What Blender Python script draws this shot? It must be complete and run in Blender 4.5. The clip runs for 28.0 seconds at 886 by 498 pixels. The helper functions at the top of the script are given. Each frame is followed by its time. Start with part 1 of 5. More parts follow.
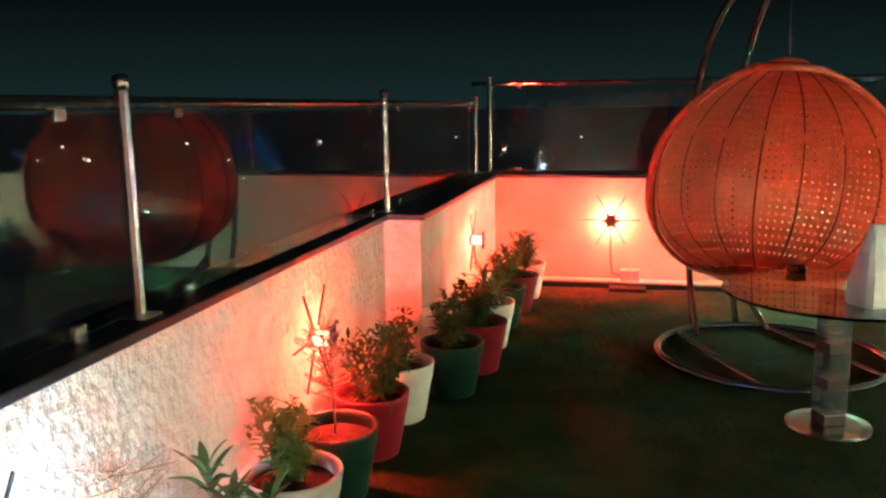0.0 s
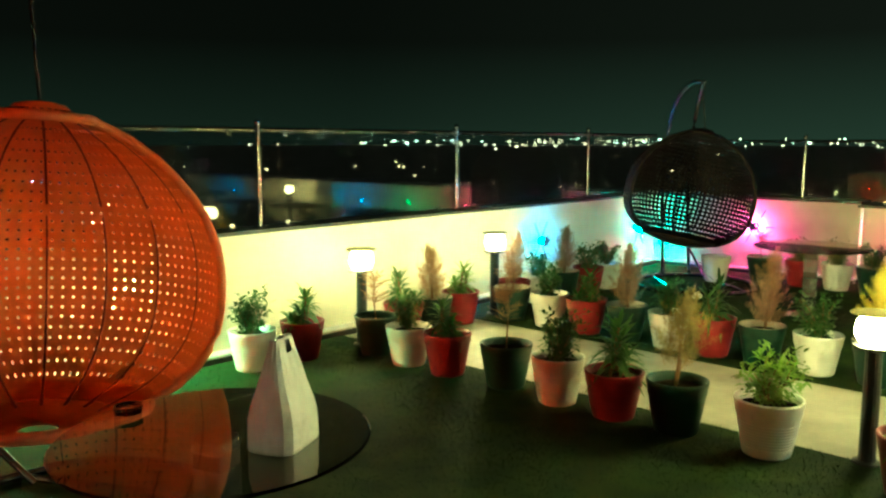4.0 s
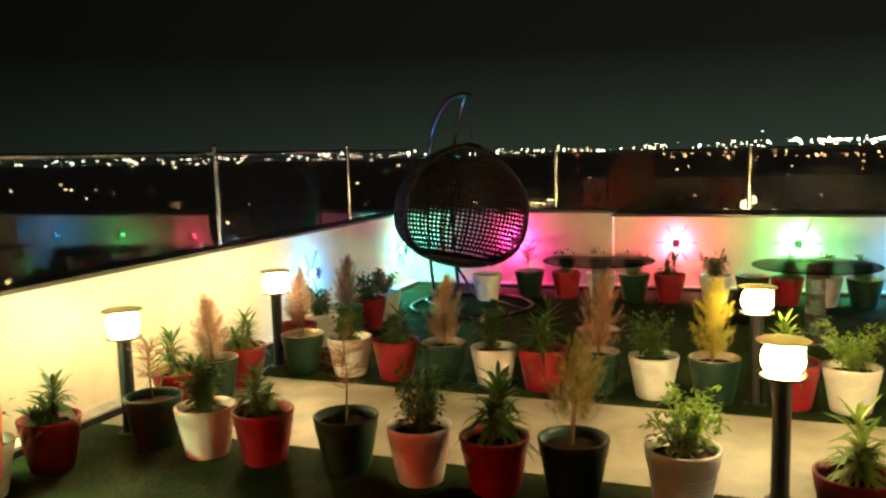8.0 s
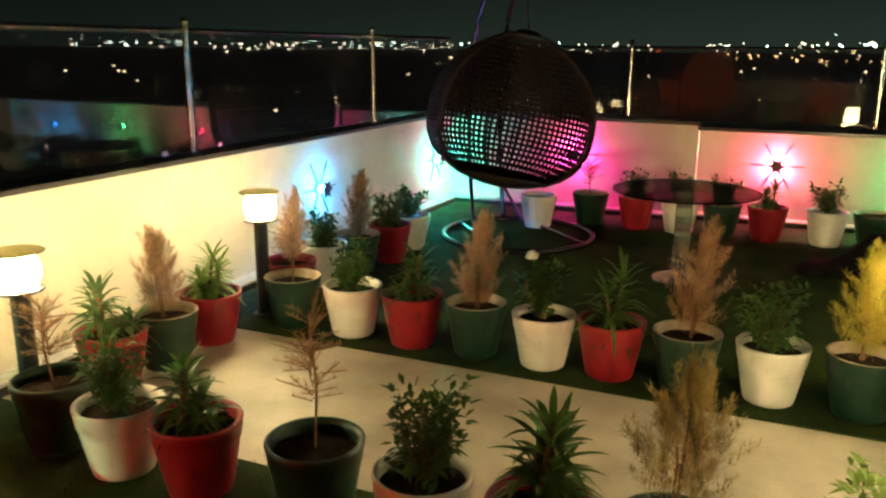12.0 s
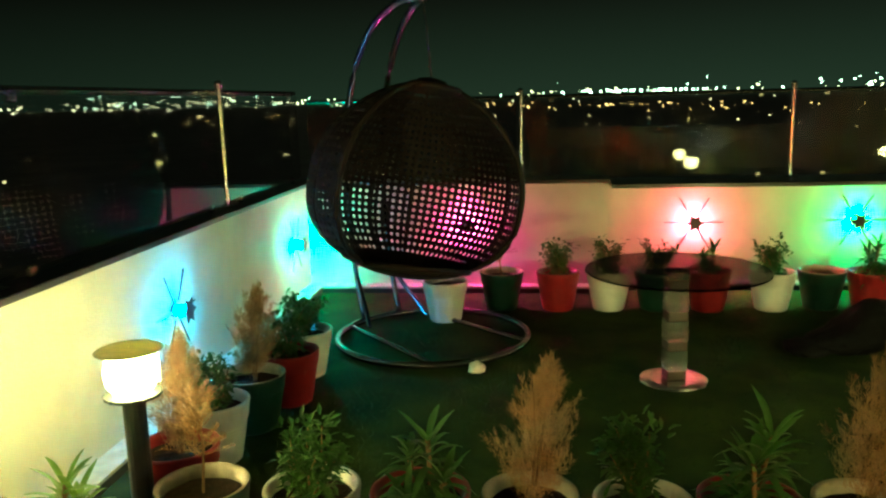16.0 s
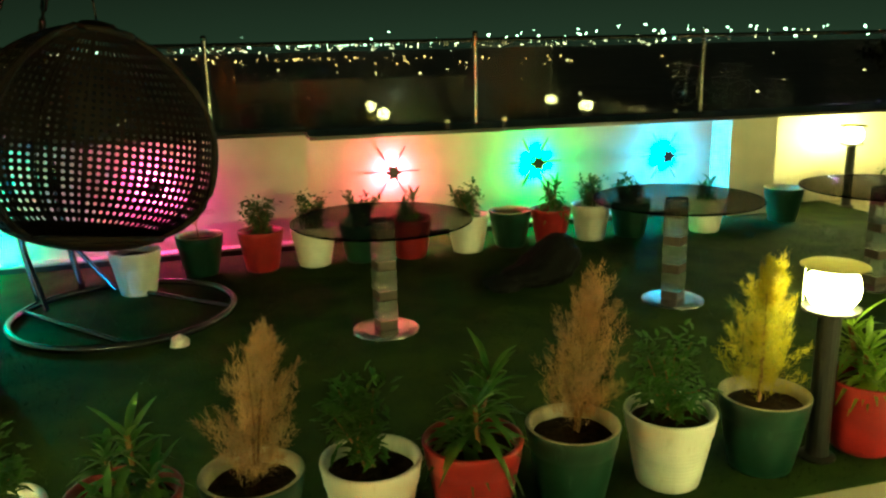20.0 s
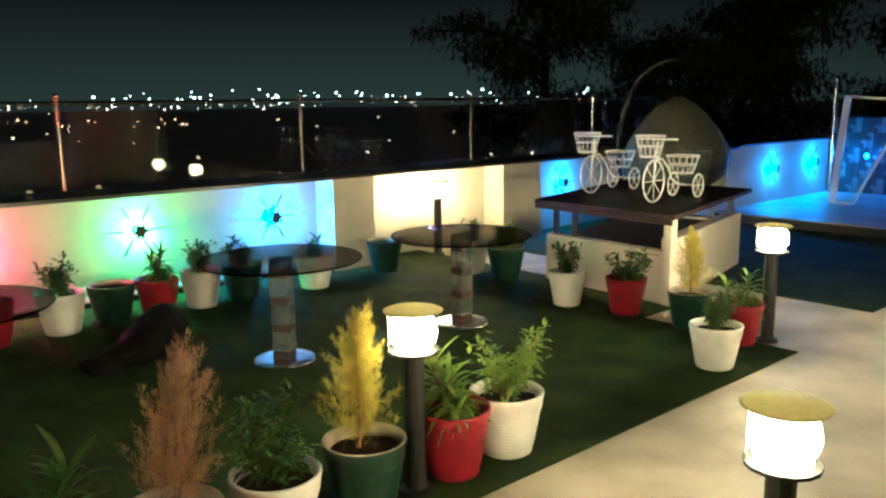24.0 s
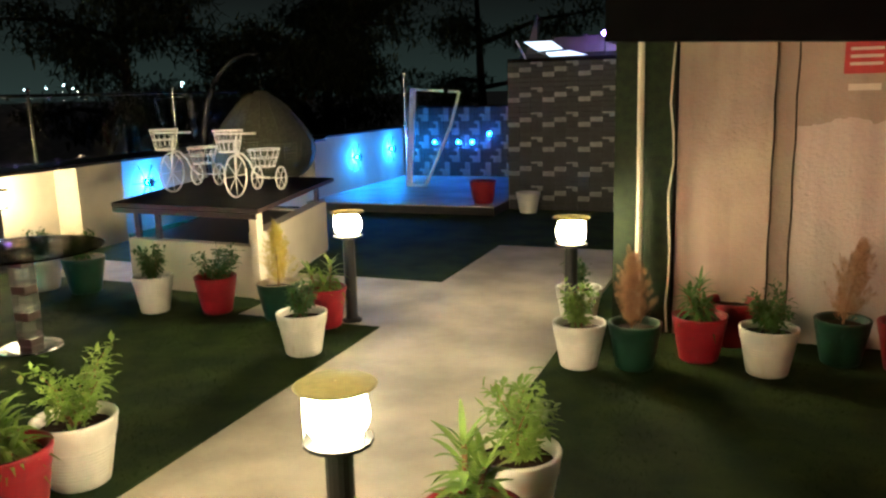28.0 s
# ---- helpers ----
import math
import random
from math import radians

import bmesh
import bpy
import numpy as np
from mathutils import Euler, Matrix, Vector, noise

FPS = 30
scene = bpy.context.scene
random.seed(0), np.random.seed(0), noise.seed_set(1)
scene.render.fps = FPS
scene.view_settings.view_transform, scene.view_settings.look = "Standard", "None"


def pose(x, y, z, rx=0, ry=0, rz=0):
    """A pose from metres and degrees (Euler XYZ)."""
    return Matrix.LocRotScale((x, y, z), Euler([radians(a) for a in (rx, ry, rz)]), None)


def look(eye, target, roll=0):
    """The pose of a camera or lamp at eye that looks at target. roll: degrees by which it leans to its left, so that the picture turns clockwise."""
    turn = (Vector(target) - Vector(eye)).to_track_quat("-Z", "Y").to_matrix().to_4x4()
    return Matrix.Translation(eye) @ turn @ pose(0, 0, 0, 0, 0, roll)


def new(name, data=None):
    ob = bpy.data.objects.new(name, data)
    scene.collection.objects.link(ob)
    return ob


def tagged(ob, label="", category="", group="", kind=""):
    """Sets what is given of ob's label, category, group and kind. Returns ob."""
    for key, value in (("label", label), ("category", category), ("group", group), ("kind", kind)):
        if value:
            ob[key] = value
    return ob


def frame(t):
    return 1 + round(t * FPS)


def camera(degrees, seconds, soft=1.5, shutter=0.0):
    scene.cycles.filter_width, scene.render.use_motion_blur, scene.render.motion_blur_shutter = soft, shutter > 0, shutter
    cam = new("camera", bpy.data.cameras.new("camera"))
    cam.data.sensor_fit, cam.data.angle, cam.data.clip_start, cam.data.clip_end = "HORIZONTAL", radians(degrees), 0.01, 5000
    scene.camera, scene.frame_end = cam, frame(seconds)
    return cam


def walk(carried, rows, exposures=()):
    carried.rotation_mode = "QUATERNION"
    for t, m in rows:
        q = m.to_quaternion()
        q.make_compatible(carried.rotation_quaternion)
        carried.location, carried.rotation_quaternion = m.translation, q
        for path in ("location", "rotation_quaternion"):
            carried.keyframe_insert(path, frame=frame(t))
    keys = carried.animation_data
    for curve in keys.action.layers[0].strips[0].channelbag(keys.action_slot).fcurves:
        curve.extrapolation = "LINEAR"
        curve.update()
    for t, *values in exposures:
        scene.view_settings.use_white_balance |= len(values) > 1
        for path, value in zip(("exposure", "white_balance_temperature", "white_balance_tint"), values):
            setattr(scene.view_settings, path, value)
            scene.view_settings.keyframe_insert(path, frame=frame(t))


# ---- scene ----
cam = camera(57.8, 28.0, soft=2.4)
PATH = [
    (0, (-0.597, 0.408, 1.656), (-1.027, 2.33, 1.307), -0.8),
    (0.5, (-0.68, 0.691, 1.664), (-1.055, 2.619, 1.288), -1.7),
    (1, (-0.763, 0.971, 1.672), (-0.969, 2.922, 1.283), -1.5),
    (1.5, (-0.897, 1.283, 1.705), (-0.876, 3.245, 1.319), -2.0),
    (2, (-0.951, 1.572, 1.679), (-0.634, 3.516, 1.332), -1.3),
    (2.5, (-0.936, 1.785, 1.691), (-0.209, 3.624, 1.391), 0.5),
    (3, (-1.037, 1.893, 1.721), (0.053, 3.542, 1.416), 0.3),
    (3.5, (-1.072, 2.028, 1.726), (0.204, 3.539, 1.431), -0.6),
    (4, (-1.016, 2.203, 1.749), (0.45, 3.538, 1.487), 0.0),
    (4.5, (-0.976, 2.364, 1.726), (0.679, 3.459, 1.481), 1.5),
    (6.5, (-0.799, 3.056, 1.804), (1.029, 3.842, 1.602), -1.4),
    (7, (-0.729, 3.218, 1.819), (1.111, 3.968, 1.597), -1.3),
    (7.5, (-0.689, 3.396, 1.8), (1.168, 4.103, 1.578), -1.8),
    (8, (-0.562, 3.539, 1.804), (1.3, 4.229, 1.569), -1.5),
    (8.5, (-0.359, 3.63, 1.812), (1.503, 4.327, 1.601), -1.8),
    (9, (-0.195, 3.724, 1.781), (1.669, 4.42, 1.578), -1.8),
    (9.5, (0.02, 3.832, 1.819), (1.91, 4.471, 1.674), -0.9),
    (10, (0.192, 3.917, 1.78), (2.083, 4.528, 1.552), -1.3),
    (10.5, (0.45, 3.932, 1.779), (2.291, 4.581, 1.345), -2.0),
    (11, (0.665, 3.896, 1.77), (2.457, 4.585, 1.208), -1.5),
    (11.5, (0.839, 3.949, 1.748), (2.612, 4.691, 1.194), -0.3),
    (12, (1.1, 4.089, 1.768), (2.874, 4.872, 1.279), 0.4),
    (12.5, (1.343, 4.208, 1.77), (3.108, 5.029, 1.313), 0.0),
    (14.5, (2.196, 5.134, 1.725), (4.053, 5.798, 1.393), -1.9),
    (15, (2.342, 5.417, 1.746), (4.237, 5.97, 1.42), -1.6),
    (15.5, (2.399, 5.591, 1.765), (4.336, 5.964, 1.434), -1.9),
    (16, (2.484, 5.678, 1.772), (4.436, 5.912, 1.405), -1.5),
    (16.5, (2.578, 5.722, 1.729), (4.518, 5.87, 1.268), -1.4),
    (17, (2.622, 5.764, 1.706), (4.538, 5.809, 1.136), -0.9),
    (17.5, (2.65, 5.79, 1.724), (4.562, 5.722, 1.142), -0.8),
    (18, (2.677, 5.779, 1.726), (4.586, 5.62, 1.154), -0.6),
    (18.5, (2.68, 5.766, 1.725), (4.586, 5.528, 1.172), -0.7),
    (19, (2.694, 5.746, 1.716), (4.595, 5.413, 1.192), -0.8),
    (19.5, (2.702, 5.714, 1.71), (4.592, 5.296, 1.206), -1.1),
    (20, (2.705, 5.689, 1.721), (4.581, 5.197, 1.231), -1.3),
    (20.5, (2.705, 5.68, 1.726), (4.563, 5.103, 1.26), -1.4),
    (22.5, (2.68, 5.595, 1.724), (4.378, 4.614, 1.331), -1.3),
    (23, (2.665, 5.571, 1.727), (4.295, 4.478, 1.34), -1.2),
    (23.5, (2.655, 5.533, 1.721), (4.21, 4.331, 1.35), -1.1),
    (24, (2.646, 5.529, 1.724), (4.126, 4.233, 1.367), -0.8),
    (24.5, (2.634, 5.514, 1.718), (4.049, 4.142, 1.377), -0.6),
    (25, (2.619, 5.505, 1.721), (3.964, 4.064, 1.379), -0.7),
    (25.5, (2.622, 5.484, 1.718), (3.884, 3.974, 1.361), -0.6),
    (26, (2.605, 5.472, 1.716), (3.793, 3.905, 1.349), -0.6),
    (26.5, (2.595, 5.451, 1.711), (3.705, 3.829, 1.339), -0.9),
    (27, (2.572, 5.427, 1.718), (3.572, 3.737, 1.342), -0.9),
    (27.5, (2.532, 5.394, 1.696), (3.402, 3.633, 1.317), -1.8),
    (28, (2.499, 5.361, 1.718), (3.212, 3.533, 1.329), -1.5),
]
walk(cam, [(t, look(eye, target, roll)) for t, eye, target, roll in PATH], [
    (0.0, 1.2, 4800, -6), (0.5, 1.3, 7300, 28), (2.2, 1.0, 7500, 30), (3.0, 0.90, 6400, -58), (3.6, 0.90, 6300, -52), (4.5, 1.0, 6100, -24), (6.5, 0.75, 6900, -2), (8.0, 0.7, 7300, 4), (9.0, 0.68, 5500, 50), (10.0, 0.6, 5100, 32),
    (11.0, 0.45, 5500, 10), (12.0, 0.45, 6700, 6), (14.5, 0.5, 5600, -6), (15.0, 0.5, 3800, 46), (16.0, 0.45, 7200, -40), (17.0, 0.45, 10000, 26), (18.0, 0.55, 3900, 20), (19.0, 0.55, 6800, -85),
    (20.0, 0.55, 7600, -48), (23.0, 0.75, 6700, -45), (24.0, 0.70, 5400, 4), (25.0, 0.70, 5800, 6), (27.0, 0.7, 6600, 4), (28.0, 0.65, 5700, 10)])

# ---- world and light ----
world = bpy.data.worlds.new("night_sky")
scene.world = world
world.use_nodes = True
wn = world.node_tree.nodes
wl = world.node_tree.links
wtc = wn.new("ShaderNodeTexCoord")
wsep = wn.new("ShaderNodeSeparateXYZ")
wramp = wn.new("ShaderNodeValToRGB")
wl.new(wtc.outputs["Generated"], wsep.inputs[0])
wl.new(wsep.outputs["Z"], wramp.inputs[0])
wdot = wn.new("ShaderNodeVectorMath")
wdot.operation = "DOT_PRODUCT"
wdot.inputs[1].default_value = (0.87, -0.50, 0.0)
wl.new(wtc.outputs["Generated"], wdot.inputs[0])
wmap = wn.new("ShaderNodeMapRange")
wmap.inputs["From Min"].default_value, wmap.inputs["From Max"].default_value = 0.2, 1.0
wmap.inputs["To Min"].default_value, wmap.inputs["To Max"].default_value = 0.45, 1.30
wl.new(wdot.outputs["Value"], wmap.inputs["Value"])
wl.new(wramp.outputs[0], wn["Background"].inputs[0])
wl.new(wmap.outputs[0], wn["Background"].inputs[1])
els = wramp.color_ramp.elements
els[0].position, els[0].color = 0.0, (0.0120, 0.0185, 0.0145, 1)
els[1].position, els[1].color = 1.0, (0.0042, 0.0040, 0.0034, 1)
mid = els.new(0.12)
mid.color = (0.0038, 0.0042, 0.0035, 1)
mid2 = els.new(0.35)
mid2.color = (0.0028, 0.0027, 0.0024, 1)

WARM = (1.0, 0.75, 0.37)


def point_lamp(name, at, colour, watts, size=0.03):
    data = bpy.data.lights.new(name, "POINT")
    data.color, data.energy, data.shadow_soft_size = colour, watts, size
    ob = new(name, data)
    ob.location = at
    return ob


# ---- materials ----
def material(name, colour, rough=0.6, metal=0.0, vary=0.0, scale=8.0, bump=0.0, bump_scale=60.0, second=None, emit=0.0, random_tint=0.0, depth=0.01):
    mat = bpy.data.materials.new(name)
    mat.use_nodes = True
    nt = mat.node_tree
    b = nt.nodes["Principled BSDF"]
    b.inputs["Roughness"].default_value = rough
    b.inputs["Metallic"].default_value = metal
    b.inputs["Base Color"].default_value = (*colour, 1)
    tc = nt.nodes.new("ShaderNodeTexCoord")
    if vary or second:
        n1 = nt.nodes.new("ShaderNodeTexNoise")
        n1.inputs["Scale"].default_value = scale
        n1.inputs["Detail"].default_value = 6
        nt.links.new(tc.outputs["Object"], n1.inputs["Vector"])
        ramp = nt.nodes.new("ShaderNodeValToRGB")
        other = second or tuple(c * (1 - vary) for c in colour)
        ramp.color_ramp.elements[0].position, ramp.color_ramp.elements[0].color = 0.36, (*other, 1)
        ramp.color_ramp.elements[1].position, ramp.color_ramp.elements[1].color = 0.64, (*colour, 1)
        nt.links.new(n1.outputs["Fac"], ramp.inputs[0])
        out = ramp.outputs[0]
        if random_tint:
            info = nt.nodes.new("ShaderNodeObjectInfo")
            hsv = nt.nodes.new("ShaderNodeHueSaturation")
            mr = nt.nodes.new("ShaderNodeMapRange")
            mr.inputs["To Min"].default_value, mr.inputs["To Max"].default_value = 1 - random_tint, 1 + random_tint
            nt.links.new(info.outputs["Random"], mr.inputs["Value"])
            nt.links.new(mr.outputs[0], hsv.inputs["Value"])
            nt.links.new(out, hsv.inputs["Color"])
            out = hsv.outputs[0]
        nt.links.new(out, b.inputs["Base Color"])
    if bump:
        n2 = nt.nodes.new("ShaderNodeTexNoise")
        n2.inputs["Scale"].default_value = bump_scale
        n2.inputs["Detail"].default_value = 5
        nt.links.new(tc.outputs["Object"], n2.inputs["Vector"])
        bp = nt.nodes.new("ShaderNodeBump")
        bp.inputs["Strength"].default_value = bump
        bp.inputs["Distance"].default_value = depth
        nt.links.new(n2.outputs["Fac"], bp.inputs["Height"])
        nt.links.new(bp.outputs[0], b.inputs["Normal"])
    if emit:
        b.inputs["Emission Color"].default_value = (*colour, 1)
        b.inputs["Emission Strength"].default_value = emit
    return mat


TURF = material("artificial_turf", (0.028, 0.046, 0.010), 0.9, vary=0.5, scale=3.0, bump=0.25, bump_scale=140, second=(0.012, 0.024, 0.007))
WALL_TURF = material("wall_turf", (0.013, 0.026, 0.006), 0.9, vary=0.5, scale=22.0, bump=1.0, bump_scale=120, second=(0.006, 0.013, 0.004))
BLADE = material("turf_blade", (0.018, 0.038, 0.010), 0.9, vary=0.4, scale=9.0)
CONCRETE = material("concrete_path", (0.50, 0.45, 0.36), 0.55, vary=0.3, scale=2.2, bump=0.25, bump_scale=45, second=(0.33, 0.29, 0.23))
PLASTER = material("rough_cream_plaster", (0.74, 0.66, 0.55), 0.85, vary=0.2, scale=5.0, bump=1.0, bump_scale=24, second=(0.62, 0.54, 0.44), depth=0.03)
PLASTER_FINE = material("fine_cream_plaster", (0.69, 0.62, 0.50), 0.8, vary=0.12, scale=3.0, bump=0.35, bump_scale=60)
COPING = material("dark_granite_coping", (0.025, 0.022, 0.022), 0.28, vary=0.5, scale=70.0)
STEEL = material("brushed_steel", (0.62, 0.62, 0.62), 0.22, 1.0, vary=0.15, scale=30)
LEDGE = material("pale_marble_ledge", (0.62, 0.60, 0.55), 0.4, vary=0.25, scale=12)
BLACK_IRON = material("black_painted_iron", (0.012, 0.012, 0.013), 0.4, vary=0.3, scale=40)
CAP_GREY = material("grey_cap_with_bloom", (0.25, 0.23, 0.16), 0.5, vary=0.2, scale=30)
CAP_STEEL = material("grey_lamp_housing", (0.03, 0.03, 0.033), 0.5, vary=0.2, scale=20)
DARK_STEEL = material("dark_chrome_tube", (0.10, 0.10, 0.11), 0.25, 0.9, vary=0.2, scale=25)
ORANGE_RATTAN = material("orange_rattan", (0.94, 0.28, 0.125), 0.42, vary=0.25, scale=22, bump=0.5, bump_scale=150)
ORANGE_RIB = material("dark_orange_rib", (0.26, 0.035, 0.015), 0.5, vary=0.3, scale=30, bump=0.4, bump_scale=120)
BROWN_RATTAN = material("dark_brown_rattan", (0.014, 0.009, 0.008), 0.6, vary=0.4, scale=22, bump=0.5, bump_scale=150)
LINING = material("pale_clay_lining", (0.52, 0.44, 0.34), 0.8, vary=0.3, scale=14, bump=0.3, bump_scale=50)
SOIL = material("potting_soil", (0.045, 0.028, 0.018), 0.95, vary=0.5, scale=35, bump=1.0, bump_scale=90)
POT_WHITE = material("white_glazed_pot", (0.74, 0.71, 0.65), 0.35, vary=0.12, scale=9, bump=0.1, bump_scale=30, random_tint=0.06)
POT_RED = material("red_painted_pot", (0.28, 0.012, 0.022), 0.38, vary=0.25, scale=9, bump=0.12, bump_scale=30, random_tint=0.12)
POT_GREEN = material("dark_green_painted_pot", (0.009, 0.040, 0.024), 0.38, vary=0.35, scale=9, bump=0.12, bump_scale=30, random_tint=0.12)
LEAF = material("dark_leaf", (0.060, 0.130, 0.030), 0.45, vary=0.4, scale=14, random_tint=0.15)
LEAF_LIGHT = material("light_leaf", (0.200, 0.300, 0.060), 0.45, vary=0.35, scale=14, random_tint=0.15)
STRAP = material("strap_leaf", (0.080, 0.160, 0.040), 0.4, vary=0.35, scale=14, random_tint=0.15)
THUJA_DRY = material("dried_conifer", (0.45, 0.275, 0.165), 0.8, vary=0.4, scale=14, random_tint=0.15)
THUJA_YELLOW = material("golden_conifer", (0.56, 0.47, 0.090), 0.7, vary=0.35, scale=14, random_tint=0.1)
THUJA_TAN = material("tan_needles", (0.42, 0.31, 0.11), 0.8, vary=0.4, scale=14, random_tint=0.15)
TWIG = material("dry_twig", (0.26, 0.14, 0.065), 0.8, vary=0.4, scale=30)
WOOD = material("dark_wood_slab", (0.045, 0.028, 0.022), 0.5, vary=0.4, scale=14, bump=0.4, bump_scale=30)
WHITE_WIRE = material("white_enamel_wire", (0.80, 0.78, 0.76), 0.35, vary=0.08, scale=20)
BAG = material("white_plastic_bag", (0.80, 0.78, 0.74), 0.45, vary=0.1, scale=12, bump=0.5, bump_scale=28)
LANTERN = material("lit_lantern_glass", (1.0, 0.80, 0.40), 0.4, emit=40.0)
HOUSE = material("weathered_house_plaster", (0.46, 0.375, 0.295), 0.85, vary=0.3, scale=1.8, bump=0.7, bump_scale=40, second=(0.37, 0.28, 0.24))
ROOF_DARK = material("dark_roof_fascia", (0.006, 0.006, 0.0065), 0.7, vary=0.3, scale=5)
TILE_DARK = material("dark_wall_tile", (0.013, 0.011, 0.014), 0.6, vary=0.4, scale=8, random_tint=0.35)
TILE_LIGHT = material("pale_wall_tile", (0.15, 0.14, 0.145), 0.35, vary=0.25, scale=8, random_tint=0.2)
SIGN_RED = material("red_sign_board", (0.55, 0.05, 0.05), 0.5, vary=0.2, scale=10)
SIGN_PALE = material("pale_sign_bar", (0.70, 0.62, 0.55), 0.5, vary=0.1, scale=10)
PIPE_MAT = material("cream_plastic_pipe", (0.72, 0.66, 0.52), 0.4, vary=0.15, scale=10)
BLACK_HEAP = material("black_matte", (0.006, 0.006, 0.007), 0.9, vary=0.3, scale=20, bump=0.8, bump_scale=25)
GREY_RATTAN = material("grey_green_rattan", (0.12, 0.125, 0.08), 0.75, vary=0.3, scale=20, bump=0.5, bump_scale=150)
BARK = material("bark", (0.05, 0.035, 0.025), 0.9, vary=0.4, scale=9, bump=0.8, bump_scale=20)
CROWN = material("night_foliage", (0.075, 0.090, 0.050), 0.8, vary=0.5, scale=2)
LAND = material("dark_land_self_lit", (0.030, 0.032, 0.026), 0.95, vary=0.6, scale=0.05)
SHEET = material("weathered_roof_sheet", (0.075, 0.060, 0.062), 0.7, vary=0.3, scale=6)
PAPER = material("crumpled_paper", (0.72, 0.66, 0.60), 0.8, vary=0.15, scale=30, bump=0.6, bump_scale=60)


def translucent(mat, colour, share):
    """Thin stuff, woven or leafy, or a lamp cap, that lets part of the light through."""
    nt = mat.node_tree
    b = nt.nodes["Principled BSDF"]
    out = nt.nodes["Material Output"]
    tr = nt.nodes.new("ShaderNodeBsdfTranslucent")
    tr.inputs[0].default_value = (*colour, 1)
    mix = nt.nodes.new("ShaderNodeMixShader")
    mix.inputs[0].default_value = share
    nt.links.new(b.outputs[0], mix.inputs[1])
    nt.links.new(tr.outputs[0], mix.inputs[2])
    nt.links.new(mix.outputs[0], out.inputs[0])


translucent(ORANGE_RATTAN, (0.97, 0.34, 0.16), 0.56)
# the cap lets lantern light through to imitate bloom over it
translucent(CAP_GREY, (0.016, 0.0135, 0.0055), 0.35)
translucent(LEAF, (0.08, 0.16, 0.03), 0.25)
translucent(LEAF_LIGHT, (0.20, 0.30, 0.05), 0.30)
translucent(STRAP, (0.10, 0.20, 0.04), 0.25)
translucent(THUJA_YELLOW, (0.50, 0.42, 0.07), 0.30)
translucent(THUJA_DRY, (0.50, 0.28, 0.14), 0.30)

def worn_streaks(mat, colour, low, high):
    """Pale scuffs that run down a painted pot."""
    nt = mat.node_tree
    b = nt.nodes["Principled BSDF"]
    old = [l for l in nt.links if l.to_socket == b.inputs["Base Color"]][0].from_socket
    tc = nt.nodes.new("ShaderNodeTexCoord")
    info = nt.nodes.new("ShaderNodeObjectInfo")
    far = nt.nodes.new("ShaderNodeVectorMath")
    far.operation = "SCALE"
    far.inputs[0].default_value = (7, 5, 3)
    nt.links.new(info.outputs["Random"], far.inputs["Scale"])
    mp = nt.nodes.new("ShaderNodeMapping")
    mp.inputs["Scale"].default_value = (26, 26, 5)
    nt.links.new(tc.outputs["Object"], mp.inputs["Vector"])
    nt.links.new(far.outputs[0], mp.inputs["Location"])
    nz = nt.nodes.new("ShaderNodeTexNoise")
    nz.inputs["Scale"].default_value, nz.inputs["Detail"].default_value = 1.0, 6
    nt.links.new(mp.outputs[0], nz.inputs["Vector"])
    mr = nt.nodes.new("ShaderNodeMapRange")
    mr.inputs["From Min"].default_value, mr.inputs["From Max"].default_value = low, high
    nt.links.new(nz.outputs["Fac"], mr.inputs["Value"])
    mix = nt.nodes.new("ShaderNodeMix")
    mix.data_type = "RGBA"
    mix.inputs[7].default_value = (*colour, 1)
    nt.links.new(mr.outputs[0], mix.inputs[0])
    nt.links.new(old, mix.inputs[6])
    nt.links.new(mix.outputs[2], b.inputs["Base Color"])


worn_streaks(POT_GREEN, (0.05, 0.095, 0.070), 0.62, 0.85)
worn_streaks(POT_RED, (0.30, 0.10, 0.09), 0.66, 0.88)
worn_streaks(POT_WHITE, (0.50, 0.44, 0.35), 0.60, 0.90)

# repainted patch and vertical rain streaks on the house wall
hn, hl = HOUSE.node_tree.nodes, HOUSE.node_tree.links
h_tc = hn.new("ShaderNodeTexCoord")
h_sep = hn.new("ShaderNodeSeparateXYZ")
hl.new(h_tc.outputs["Object"], h_sep.inputs[0])
h_noise = hn.new("ShaderNodeTexNoise")
h_noise.inputs["Scale"].default_value, h_noise.inputs["Detail"].default_value = 3.5, 8
hl.new(h_tc.outputs["Object"], h_noise.inputs["Vector"])
def h_math(op, a, b):
    n = hn.new("ShaderNodeMath")
    n.operation = op
    for k, q in enumerate((a, b)):
        if isinstance(q, (int, float)):
            n.inputs[k].default_value = q
        else:
            hl.new(q, n.inputs[k])
    return n.outputs[0]
edge_z = h_math("ADD", 1.30, h_math("MULTIPLY", h_noise.outputs["Fac"], 0.36))
patch = h_math("MULTIPLY", h_math("LESS_THAN", h_sep.outputs["Z"], edge_z), h_math("LESS_THAN", h_sep.outputs["X"], 2.2555))
h_map = hn.new("ShaderNodeMapping")
h_map.inputs["Scale"].default_value = (4.0, 1.0, 0.6)
hl.new(h_tc.outputs["Object"], h_map.inputs["Vector"])
h_streak = hn.new("ShaderNodeTexNoise")
h_streak.inputs["Scale"].default_value, h_streak.inputs["Detail"].default_value = 1.3, 7
hl.new(h_map.outputs[0], h_streak.inputs["Vector"])
h_ramp = hn.new("ShaderNodeValToRGB")
h_ramp.color_ramp.elements[0].position, h_ramp.color_ramp.elements[0].color = 0.30, (0.82, 0.79, 0.79, 1)
